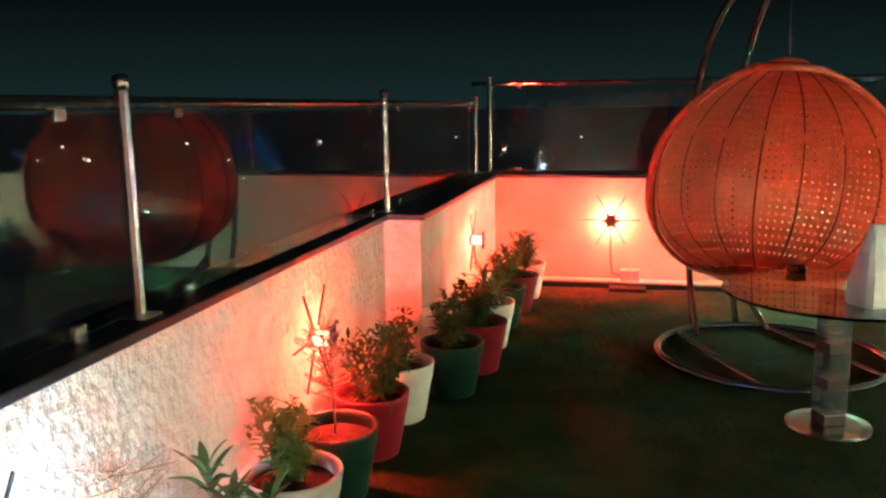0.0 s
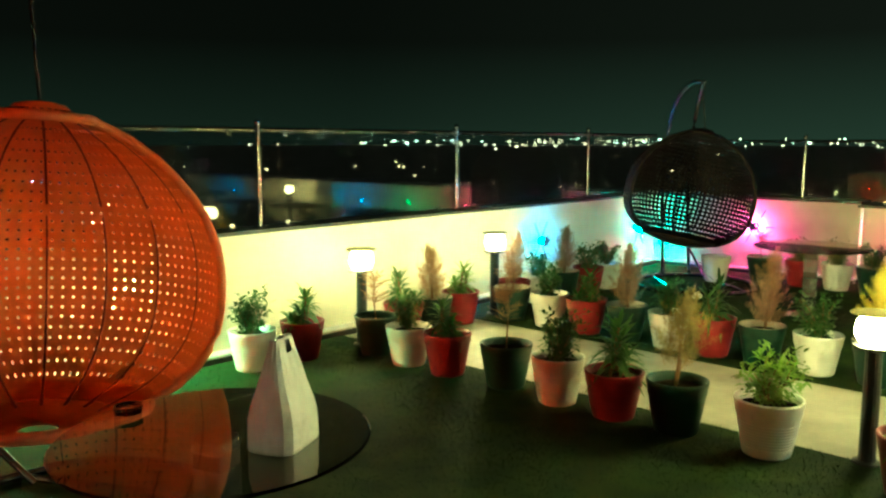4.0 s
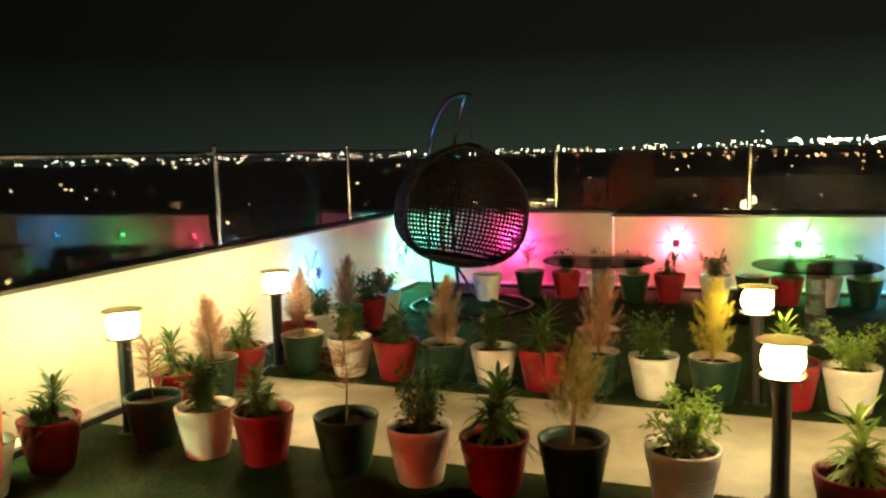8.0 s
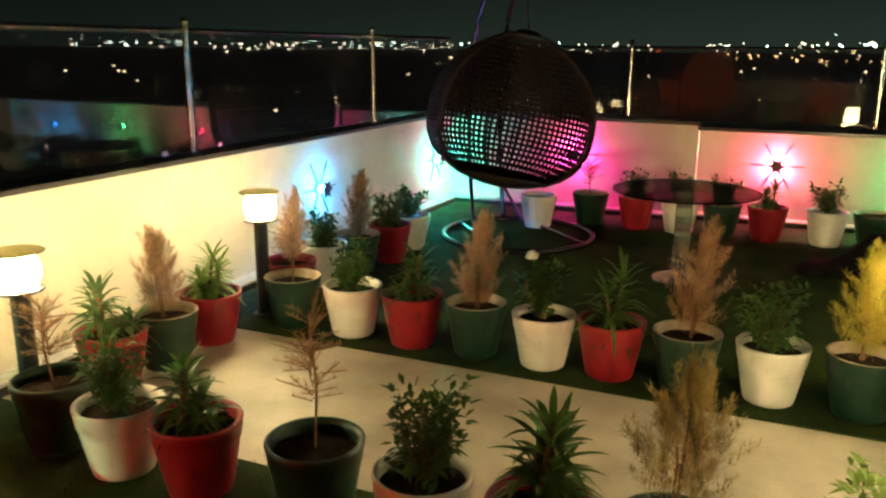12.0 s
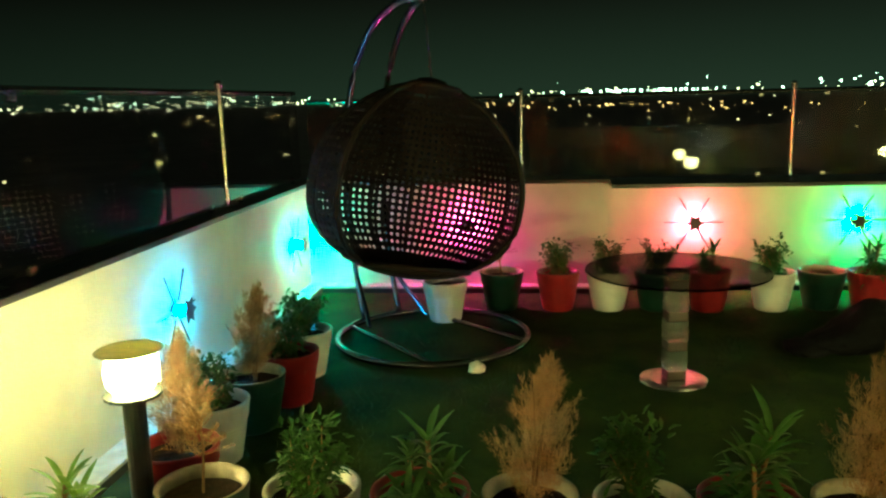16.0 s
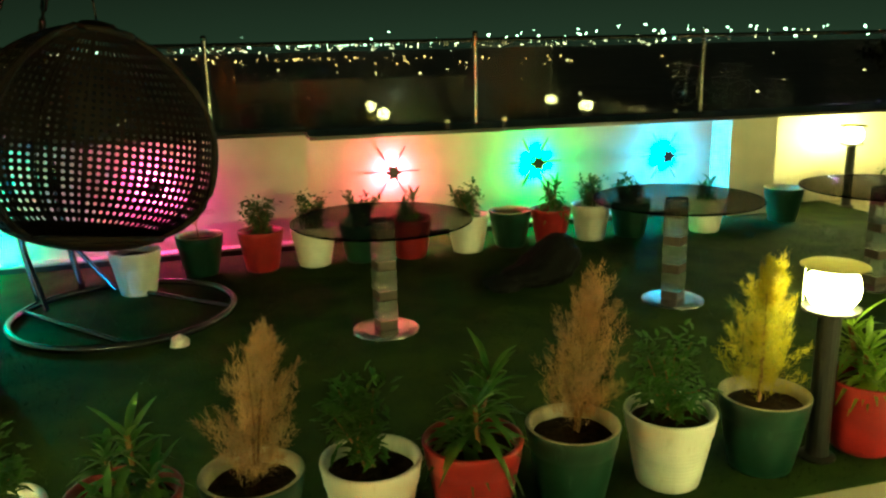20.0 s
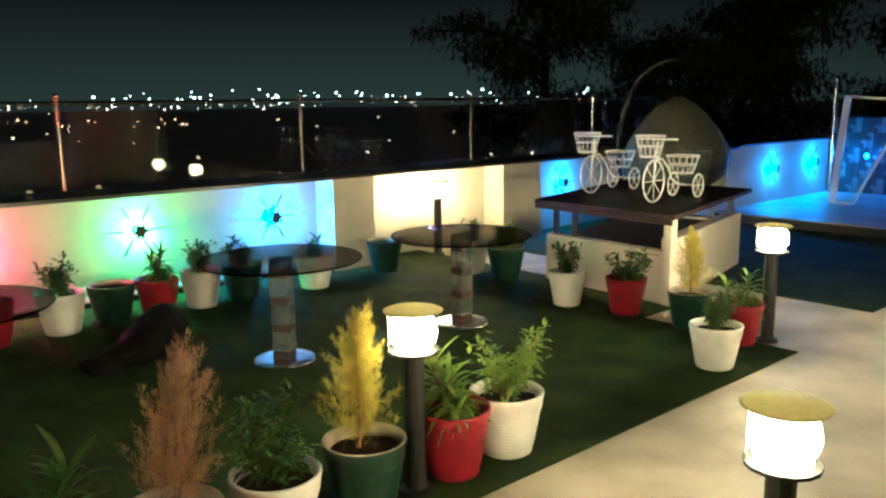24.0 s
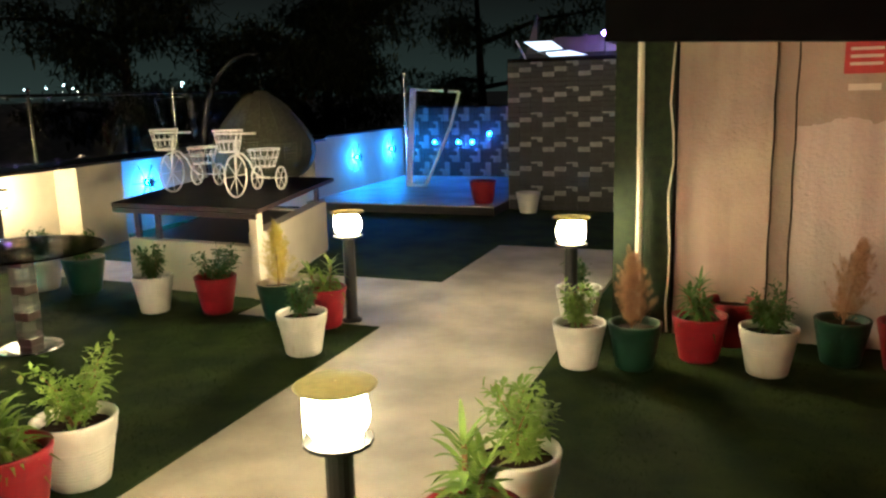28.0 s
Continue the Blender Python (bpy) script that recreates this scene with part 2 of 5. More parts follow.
h_ramp.color_ramp.elements[1].position, h_ramp.color_ramp.elements[1].color = 0.50, (1, 1, 1, 1)
hl.new(h_streak.outputs["Fac"], h_ramp.inputs[0])
h_old = [l for l in hl if l.to_socket == hn["Principled BSDF"].inputs["Base Color"]][0].from_socket
h_mix = hn.new("ShaderNodeMix")
h_mix.data_type = "RGBA"
hl.new(patch, h_mix.inputs[0])
hl.new(h_old, h_mix.inputs[6])
h_mix.inputs[7].default_value = (0.60, 0.50, 0.46, 1)
h_mul = hn.new("ShaderNodeMix")
h_mul.data_type, h_mul.blend_type = "RGBA", "MULTIPLY"
h_mul.inputs[0].default_value = 1.0
hl.new(h_mix.outputs[2], h_mul.inputs[6])
hl.new(h_ramp.outputs[0], h_mul.inputs[7])
hl.new(h_mul.outputs[2], hn["Principled BSDF"].inputs["Base Color"])
for dull in (ROOF_DARK, HOUSE, TURF, SOIL, LAND, CROWN, BROWN_RATTAN, BLACK_HEAP, BLADE):
    dull.node_tree.nodes["Principled BSDF"].inputs["Specular IOR Level"].default_value = 0.12
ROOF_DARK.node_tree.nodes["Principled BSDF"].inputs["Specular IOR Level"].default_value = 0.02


# weak emission on the land itself, added to lift its blacks
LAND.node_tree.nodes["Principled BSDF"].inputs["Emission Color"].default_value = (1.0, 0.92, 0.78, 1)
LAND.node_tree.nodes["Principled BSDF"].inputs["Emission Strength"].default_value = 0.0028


def glass_material(name, tint, rough=0.02):
    mat = bpy.data.materials.new(name)
    mat.use_nodes = True
    nt = mat.node_tree
    b = nt.nodes["Principled BSDF"]
    b.inputs["Base Color"].default_value = (*tint, 1)
    b.inputs["Roughness"].default_value = rough
    b.inputs["Transmission Weight"].default_value = 1.0
    b.inputs["IOR"].default_value = 1.5
    return mat


GLASS = glass_material("smoked_railing_glass", (0.62, 0.60, 0.62))
TABLE_GLASS = glass_material("smoked_table_glass", (0.52, 0.48, 0.46))
CLEAR = glass_material("clear_acrylic", (0.42, 0.46, 0.42), 0.14)
CLEAR.node_tree.nodes["Principled BSDF"].inputs["Transmission Weight"].default_value = 0.85


def glow(name, colour, strength):
    mat = bpy.data.materials.new(name)
    mat.use_nodes = True
    b = mat.node_tree.nodes["Principled BSDF"]
    b.inputs["Base Color"].default_value = (*colour, 1)
    b.inputs["Emission Color"].default_value = (*colour, 1)
    b.inputs["Emission Strength"].default_value = strength
    return mat


# ---- mesh helpers ----
def mesh_from(name, bm, mat, smooth=False):
    me = bpy.data.meshes.new(name)
    bmesh.ops.recalc_face_normals(bm, faces=bm.faces)
    if smooth:
        for f in bm.faces:
            f.smooth = True
    bm.to_mesh(me)
    bm.free()
    me.materials.append(mat)
    return me


def part(name, bm, mat, parent=None, label="", smooth=False):
    ob = new(name, mesh_from(name, bm, mat, smooth))
    if parent is not None:
        ob.parent = parent
    if label:
        tagged(ob, label)
    return ob


def raw(name, verts, faces, mat, parent=None, label="", smooth=False):
    me = bpy.data.meshes.new(name)
    me.from_pydata(verts, [], faces)
    if smooth:
        me.shade_smooth()
    me.materials.append(mat)
    ob = new(name, me)
    if parent is not None:
        ob.parent = parent
    if label:
        tagged(ob, label)
    return ob


def block(bm, lo, hi, bevel=0.0):
    made = bmesh.ops.create_cube(bm, size=1)["verts"]
    lo, hi = Vector(lo), Vector(hi)
    for v in made:
        v.co = Vector([(lo[i] + hi[i]) / 2 + v.co[i] * (hi[i] - lo[i]) for i in range(3)])
    if bevel:
        edges = list({e for v in made for e in v.link_edges})
        bmesh.ops.bevel(bm, geom=edges, offset=bevel, segments=2, affect="EDGES", profile=0.6)
    return bm


def box(lo, hi, bevel=0.0):
    return block(bmesh.new(), lo, hi, bevel)


def lathe(bm, profile, steps=24, closed=False):
    rings = []
    for r, z in profile:
        rings.append([bm.verts.new((r * math.cos(2 * math.pi * k / steps), r * math.sin(2 * math.pi * k / steps), z)) for k in range(steps)])
    for a, b in zip(rings, rings[1:]):
        for k in range(steps):
            bm.faces.new((a[k], a[(k + 1) % steps], b[(k + 1) % steps], b[k]))
    if closed:
        bm.faces.new(rings[0][::-1])
        bm.faces.new(rings[-1])
    return bm


def tube(bm, points, radius, sides=8, loop=False):
    pts = [Vector(p) for p in points]
    n = len(pts)
    rings = []
    for i, p in enumerate(pts):
        if loop:
            d = pts[(i + 1) % n] - pts[i - 1]
        else:
            d = pts[min(i + 1, n - 1)] - pts[max(i - 1, 0)]
        d.normalize()
        up = Vector((0, 0, 1)) if abs(d.z) < 0.9 else Vector((1, 0, 0))
        u = d.cross(up).normalized()
        w = u.cross(d)
        r = radius[i] if isinstance(radius, (list, tuple)) else radius
        rings.append([bm.verts.new(p + r * (math.cos(2 * math.pi * k / sides) * u + math.sin(2 * math.pi * k / sides) * w)) for k in range(sides)])
    pairs = list(zip(rings, rings[1:] + ([rings[0]] if loop else [])))
    if not loop:
        pairs = pairs[:n - 1]
    for a, b in pairs:
        for k in range(sides):
            bm.faces.new((a[k], a[(k + 1) % sides], b[(k + 1) % sides], b[k]))
    if not loop:
        bm.faces.new(rings[0][::-1])
        bm.faces.new(rings[-1])
    return bm


def empty(name, at, turn=0.0, label="", category="", group="", kind=""):
    ob = new(name)
    ob.empty_display_size = 0.1
    ob.matrix_basis = pose(*at, 0, 0, turn)
    return tagged(ob, label, category, group, kind)


# ---- the terrace: levels and walls ----
N_Y, W_X, E_X = 7.83, -1.97, 9.92
TOP = 1.0
THICK = 0.22

tagged(part("floor", box((-2.4, -9.8, -0.30), (10.4, 8.3, -0.03)), TURF), "green artificial turf laid over the roof terrace", "floor", kind="structure")
# turf pieces round the path
def turf(lo, hi):
    return tagged(part("floor", box((*lo, -0.03), (*hi, 0.012)), TURF), "dark green artificial turf on the terrace", "floor", kind="structure")

turf((-2.0, -0.3), (3.655, 7.9))
turf((5.03, 0.21), (9.95, 7.9))
turf((6.29, -0.45), (9.95, 0.21))
turf((5.10, -4.98), (9.95, -1.245))
turf((5.01, -5.62), (5.10, -3.05))
turf((5.10, -5.62), (5.78, -4.98))
tagged(part("pavement", box((3.655, -3.05, -0.03), (5.01, 7.9, 0.004)), CONCRETE), "pale concrete garden path crossing the turf", "path", kind="structure")
tagged(part("pavement", box((5.01, 0.21, -0.03), (5.03, 7.9, 0.003)), CONCRETE), "pale concrete path edge along the turf", "path", kind="structure")
tagged(part("pavement", box((5.01, -1.245, -0.03), (9.95, -0.45, 0.003)), CONCRETE), "pale concrete side path beside the box", "path", kind="structure")
turf((3.39, -5.62), (5.01, -3.05))
tagged(part("pavement", box((5.01, -0.45, -0.03), (6.29, 0.21, 0.003)), CONCRETE), "pale concrete corner of the path", "path", kind="structure")
tagged(part("pavement", box((5.01, -3.05, -0.03), (5.10, -1.245, 0.003)), CONCRETE), "pale concrete path edge", "path", kind="structure")


def wall(name, lo, hi, mat, label):
    return tagged(part(name, box(lo, hi), mat), label, "parapet wall", kind="structure")


wall("wall_west", (W_X - THICK, -0.4, 0), (W_X, 4.95, TOP), PLASTER, "low rough cream plaster parapet wall")
wall("wall_west", (W_X - THICK, 4.95, 0), (-1.75, N_Y + THICK, TOP), PLASTER, "projecting rough cream plaster parapet wall")
wall("wall_north", (-1.75, N_Y, 0), (9.78, N_Y + THICK, TOP), PLASTER_FINE, "low cream plaster parapet wall")
wall("wall_east", (9.78, 5.05, 0), (E_X + THICK, N_Y + THICK, TOP), PLASTER_FINE, "cream plaster parapet wall by the corner")
wall("wall_east", (E_X, 0.945, 0), (E_X + THICK, 5.05, TOP - 0.03), PLASTER_FINE, "recessed cream plaster panel of the parapet")
wall("wall_east", (9.58, 0.43, 0), (E_X + THICK, 0.945, TOP - 0.03), PLASTER_FINE, "cream plaster pier of the parapet")
wall("wall_east", (E_X, -1.55, 0), (E_X + THICK, 0.43, TOP - 0.03), PLASTER_FINE, "recessed cream plaster niche of the parapet")
wall("wall_east", (9.58, -2.245, 0), (E_X + THICK, -1.55, TOP - 0.03), PLASTER_FINE, "cream plaster pier of the parapet")
wall("wall_east", (E_X, -5.27, 0), (E_X + THICK, -2.245, TOP - 0.03), PLASTER_FINE, "recessed cream plaster panel of the parapet")
wall("wall_east", (8.69, -5.57, 0), (E_X + THICK, -5.27, TOP), PLASTER_FINE, "cream plaster return of the parapet")
wall("wall_east", (8.69, -9.0, 0), (8.94, -5.57, TOP + 0.04), PLASTER_FINE, "cream plaster parapet beside the water wall")

# dark copings
def coping(lo, hi):
    return tagged(part("trim", box(lo, hi, 0.006), COPING), "dark polished granite coping on the parapet", "coping", kind="structure")

coping((W_X - THICK - 0.02, -0.4, TOP), (W_X + 0.03, 4.93, TOP + 0.035))
coping((W_X - THICK - 0.02, 4.93, TOP), (-1.72, N_Y + THICK + 0.02, TOP + 0.035))
coping((-1.72, N_Y - 0.03, TOP), (9.75, N_Y + THICK + 0.02, TOP + 0.035))
coping((9.75, 5.03, TOP), (E_X + THICK + 0.02, N_Y + THICK + 0.02, TOP + 0.035))
coping((9.56, -5.27, TOP - 0.03), (E_X + THICK + 0.02, 5.03, TOP + 0.005))
coping((8.66, -9.0, TOP + 0.04), (8.97, -5.59, TOP + 0.07))
coping((8.66, -5.59, TOP), (E_X + THICK + 0.02, -5.27, TOP + 0.03))

# pale ledges along the foot of the walls
def ledge(lo, hi):
    foot = tagged(part("baseboard", box(lo, (hi[0], hi[1], hi[2] - 0.02)), COPING), "dark stone step with a pale top along the wall", "ledge", kind="structure")
    part("ledge_top", box((lo[0], lo[1], hi[2] - 0.02), hi, 0.004), LEDGE, foot, "pale stone top")
    return foot

ledge((-1.75, N_Y - 0.14, 0), (9.78, N_Y, 0.075))
ledge((9.64, 5.05, 0), (9.78, N_Y - 0.14, 0.075))
ledge((9.78, 0.945, 0), (E_X, 5.05, 0.075))


# ---- glass railing ----
def railing(name, a, b, z0, posts, drop=0.0):
    """posts: distances along the line at which steel posts stand."""
    a, b = Vector(a), Vector(b)
    d = (b - a).normalized()
    turn = math.degrees(math.atan2(d.y, d.x))
    length = (b - a).length
    root = empty(name, (a.x, a.y, z0), turn, "smoked glass railing with steel posts and top rail", "railing", kind="structure")
    for x in posts:
        post = part("post", tube(bmesh.new(), [(x, 0.0, 0), (x, 0.0, 0.80 - drop)], 0.022, 10), STEEL, root, smooth=False)
        bm = bmesh.new()
        lathe(bm, [(0.001, 0.85), (0.02, 0.845), (0.027, 0.825), (0.02, 0.803), (0.012, 0.795)], 12)
        bmesh.ops.translate(bm, verts=bm.verts, vec=(x, 0, -drop))
        part("finial", bm, STEEL, post, smooth=True)
        part("foot_plate", box((x - 0.05, -0.05, 0), (x + 0.05, 0.05, 0.008), 0.002), STEEL, post)
    ends = sorted(set([0.0, *posts, length]))
    for p, q in zip(ends, ends[1:]):
        if q - p > 0.3:
            pane = part("pane", box((p + 0.035, -0.006, 0.02), (q - 0.035, 0.006, 0.74 - drop)), GLASS, root)
            pane.visible_shadow = False
            for x in (p + 0.28, q - 0.28):
                if q - p > 0.9:
                    part("clip", box((x - 0.022, -0.014, 0.715 - drop), (x + 0.022, 0.014, 0.752 - drop), 0.004), STEEL, pane)
                    part("clip", box((x - 0.025, -0.014, 0.0), (x + 0.025, 0.014, 0.05), 0.004), STEEL, pane)
    part("top_rail", tube(bmesh.new(), [(0, 0.03, 0.765 - drop), (length, 0.03, 0.765 - drop)], 0.02, 8), STEEL, root)
    return root

railing("railing", (W_X - 0.11, -0.3, 0), (W_X + 0.05, 7.92, 0), TOP + 0.035, [0.52, 2.83, 5.33, 8.08], 0.12)
railing("railing", (W_X - 0.02, N_Y + 0.11, 0), (E_X + 0.10, N_Y + 0.11, 0), TOP + 0.035, [0.17, 2.45, 4.96, 7.49, 10.1], -0.06)
railing("railing", (E_X + 0.10, N_Y + 0.05, 0), (E_X + 0.10, -5.40, 0), TOP + 0.005, [2.05, 4.46, 6.85, 9.3, 11.7])


# ---- star wall lamps ----
def star_lamp(at, normal_turn, colour, watts=58.0, label="lit", out=0.050):
    """The lamp stands out from the wall along local +x."""
    root = empty("star_wall_lamp", at, normal_turn, "star shaped wall lamp glowing " + label + " on the plaster", "wall lamp", "star lamps along the parapet")
    bm = bmesh.new()
    lathe(bm, [(0.045, 0.0), (0.045, 0.010), (0.038, 0.014)], 16, True)
    bmesh.ops.rotate(bm, verts=bm.verts, cent=(0, 0, 0), matrix=Matrix.Rotation(math.pi / 2, 3, "Y"))
    part("base", bm, BLACK_IRON, root)
    bm = bmesh.new()
    front, back = [], []
    for k in range(12):
        r = 0.082 if k % 2 == 0 else 0.046
        a = math.pi * k / 6
        front.append(bm.verts.new((0.108, r * math.cos(a), r * math.sin(a))))
        back.append(bm.verts.new((0.101, r * math.cos(a), r * math.sin(a))))
    bm.faces.new(front)
    bm.faces.new(back[::-1])
    for k in range(12):
        bm.faces.new((front[k], back[k], back[(k + 1) % 12], front[(k + 1) % 12]))
    part("star_plate", bm, BLACK_IRON, root)
    for k in range(6):
        bm = box((0.020, 0.060, -0.007), (0.028, 0.26, 0.007))
        for v in bm.verts:
            if v.co.y > 0.1:
                v.co.z *= 0.45
        bmesh.ops.rotate(bm, verts=bm.verts, cent=(0, 0, 0), matrix=Matrix.Rotation(math.pi * k / 3, 3, "X"))
        part("fin", bm, BLACK_IRON, root)
    for k in range(3):
        a = math.pi * (2 * k + 0.5) / 3
        part("leg", tube(bmesh.new(), [(0.008, 0.040 * math.cos(a), 0.040 * math.sin(a)), (0.104, 0.048 * math.cos(a), 0.048 * math.sin(a))], 0.003, 5), BLACK_IRON, root)
    bm = bmesh.new()
    lathe(bm, [(0.020, 0.016), (0.030, 0.022), (0.034, 0.055), (0.028, 0.092), (0.012, 0.099)], 16, True)
    bmesh.ops.rotate(bm, verts=bm.verts, cent=(0, 0, 0), matrix=Matrix.Rotation(math.pi / 2, 3, "Y"))
    bulb = part("bulb", bm, glow("star_glow", colour, 45.0), root, smooth=True)
    bulb.visible_shadow = False
    lamp = point_lamp("star_light", (out, 0, 0), colour, watts, 0.014)
    lamp.parent = root
    return root

RED, GREEN, CYAN, PINK, ROSE, TEAL, MINT, COOL = (1.0, 0.025, 0.006), (0.040, 0.75, 0.62), (0.030, 0.32, 1.0), (1.0, 0.035, 0.36), (1.0, 0.075, 0.20), (0.110, 0.95, 0.28), (0.42, 1.0, 0.50), (0.80, 0.86, 1.0)
# this first lamp is unseen, added to light pots and the orange chair
star_lamp((W_X, 1.75, 0.62), 0, COOL, 40.0, "white")
star_lamp((W_X, 3.75, 0.62), 0, RED, 100.0, "red")
star_lamp((-1.75, 6.55, 0.62), 0, RED, 100.0, "red")
star_lamp((-0.68, N_Y, 0.62), -90, RED, 150.0, "red")
star_lamp((1.66, N_Y, 0.60), -90, MINT, 85.0, "pale green", 0.040)
star_lamp((6.89, N_Y, 0.58), -90, CYAN, label="blue")
star_lamp((9.29, N_Y, 0.54), -90, GREEN, label="green")
star_lamp((9.78, 6.33, 0.635), 180, PINK, label="pink")
star_lamp((E_X, 4.27, 0.615), 180, ROSE, label="rose red")
star_lamp((E_X, 2.865, 0.625), 180, TEAL, label="green")
star_lamp((E_X, 1.49, 0.61), 180, CYAN, 85.0, "blue")
star_lamp((E_X, -3.01, 0.63), 180, CYAN, 48.0, "blue")
star_lamp((8.69, -6.59, 0.66), 180, CYAN, 40.0, "blue")
star_lamp((8.69, -7.96, 0.69), 180, CYAN, 40.0, "blue")

jb = empty("junction_box", (-0.50, N_Y - 0.07, 0.075), 0, "small pale junction box on the wall ledge", "junction box")
part("box_body", box((-0.085, -0.055, 0.0), (0.085, 0.068, 0.10), 0.006), LEDGE, jb)
part("cable", tube(bmesh.new(), [(-0.18, 0.064, 0.50), (-0.18, 0.064, 0.20), (-0.16, 0.064, 0.05), (-0.085, 0.05, 0.03)], 0.007, 6), BLACK_IRON, jb, "black cable")
dr = tagged(part("floor_drain", box((-0.68, N_Y - 0.30, 0.012), (-0.36, N_Y - 0.145, 0.045), 0.004), BLACK_IRON), "dark drain cover at the foot of the wall", "drain")


# ---- bollard lamps ----
def bollard(at, watts=66.0):
    root = empty("bollard_lamp", (*at, 0.0), 0, "black bollard lamp glowing warm white beside the path", "bollard lamp", "bollard lamps along the path")
    bm = bmesh.new()
    lathe(bm, [(0.075, 0.0), (0.075, 0.02), (0.05, 0.03), (0.045, 0.06), (0.045, 0.64), (0.112, 0.658), (0.112, 0.671)], 16, True)
    part("post", bm, BLACK_IRON, root)
    # globe widened so that its shape takes in the glare round the lamp
    bm = bmesh.new()
    lathe(bm, [(0.040, 0.673), (0.080, 0.685), (0.100, 0.72), (0.104, 0.755), (0.096, 0.80), (0.07, 0.825), (0.03, 0.832)], 16, True)
    lantern = part("lantern", bm, LANTERN, root, "glowing frosted lantern", True)
    lantern.visible_shadow = False
    for k in range(3):
        a = math.pi / 4 + k * math.pi * 2 / 3
        part("stay", tube(bmesh.new(), [(0.108 * math.cos(a), 0.108 * math.sin(a), 0.664), (0.108 * math.cos(a), 0.108 * math.sin(a), 0.845)], 0.0025, 6), STEEL, root)
    bm = bmesh.new()
    lathe(bm, [(0.128, 0.842), (0.131, 0.845), (0.120, 0.851), (0.03, 0.857), (0.003, 0.858)], 24)
    part("cap", bm, CAP_GREY, root, smooth=True)
    lamp = point_lamp("bollard_light", (0, 0, 0.74), WARM, watts, 0.08)
    lamp.parent = root
    return root

BOLLARDS = [(3.56, 7.32), (5.32, 7.26), (3.66, 3.32), (5.27, 3.41), (5.31, 0.10), (3.64, 0.02), (9.57, -0.46)]
for p in BOLLARDS:
    bollard(p)


# ---- egg chairs ----
def egg_radius(v, peak=2.3):
    """Half width of the egg at height v from 0 (bottom) to 1 (top)."""
    if v < 0.42:
        return math.sqrt(max(0.0, 1 - ((0.42 - v) / 0.42) ** 2.6))
    t = (v - 0.42) / 0.58
    return max(0.0, 1 - 0.78 * t ** peak - 0.22 * t ** 12)


def egg_chair(at, turn, skin, ribs, label, tubes, size=1.0, half=70, stand=0.0, weave=(34, 60), hole=0.60, lean=0.0, peak=2.3):
    """Opening towards local +x; stand behind it at local -x."""
    root = empty("egg_chair", (*at, 0), turn, label, "hanging chair")
    root.scale = (size, size, size)
    R, Z0, H = 0.77, 0.50, 1.42
    def place(u, v):
        r = R * egg_radius(v, peak)
        return Vector((r * math.cos(u), r * math.sin(u), Z0 + H * v))
    # woven shell with holes, open in front
    rows, cols = weave
    verts, faces = [], []
    u0, u1 = math.radians(half), math.radians(360 - half)
    k8 = [(-1, -1), (0, -1), (1, -1), (1, 0), (1, 1), (0, 1), (-1, 1), (-1, 0)]
    for i in range(rows):
        va, vb = 0.03 + 0.955 * i / rows, 0.03 + 0.955 * (i + 1) / rows
        vm = (va + vb) / 2
        for j in range(cols):
            ua, ub = u0 + (u1 - u0) * j / cols, u0 + (u1 - u0) * (j + 1) / cols
            base = len(verts)
            if vm > 0.95 or vm < 0.05 or egg_radius(vm, peak) < 0.18:
                verts += [place(ua, va), place(ub, va), place(ub, vb), place(ua, vb)]
                faces.append((base, base + 1, base + 2, base + 3))
                continue
            um, hu, hv = (ua + ub) / 2, (ub - ua) / 2, (vb - va) / 2
            verts += [place(um + a * hu, vm + b * hv) for a, b in k8]
            verts += [place(um + a * hu * hole * (0.72 if a and b else 1), vm + b * hv * hole * (0.72 if a and b else 1)) for a, b in k8]
            for k in range(8):
                n = (k + 1) % 8
                faces.append((base + k, base + n, base + 8 + n, base + 8 + k))
    shell = raw("woven_shell", verts, faces, skin, root)
    bm = bmesh.new()
    bm.from_mesh(shell.data)
    bmesh.ops.remove_doubles(bm, verts=bm.verts, dist=0.0004)
    bm.to_mesh(shell.data)
    bm.free()
    mod = shell.modifiers.new("thickness", "SOLIDIFY")
    mod.thickness = 0.007
    # ribs
    for k in range(11):
        u = u0 + (u1 - u0) * k / 10
        part("rib", tube(bmesh.new(), [place(u + (u1 - u0) / 100, 0.02 + 0.965 * i / 22) for i in range(23)], 0.009, 6), ribs, root, smooth=True)
    # padded rim round the opening
    loop = [place(u0, 0.06 + 0.90 * i / 16) for i in range(17)] + [place(u0 - (u0 + 2 * math.pi - u1) * i / 10, 0.955) for i in range(1, 10)]
    loop += [place(u1, 0.96 - 0.90 * i / 16) for i in range(17)] + [place(u1 + (u0 + 2 * math.pi - u1) * i / 10, 0.06 + 0.03 * math.sin(math.pi * i / 10)) for i in range(1, 10)]
    part("rim", tube(bmesh.new(), loop, 0.022, 8, True), skin, root, smooth=True)
    # seat basket front below the opening
    verts, faces = [], []
    for i in range(7):
        for j in range(13):
            u = u1 + (u0 + 2 * math.pi - u1) * j / 12
            verts.append(place(u, 0.012 + (0.045 + 0.03 * math.sin(math.pi * j / 12)) * i / 6))
    for i in range(6):
        for j in range(12):
            faces.append((i * 13 + j, i * 13 + j + 1, (i + 1) * 13 + j + 1, (i + 1) * 13 + j))
    front = raw("seat_front", verts, faces, skin, root, smooth=True)
    front.modifiers.new("thickness", "SOLIDIFY").thickness = 0.02
    # closed bowl at the bottom
    bm = bmesh.new()
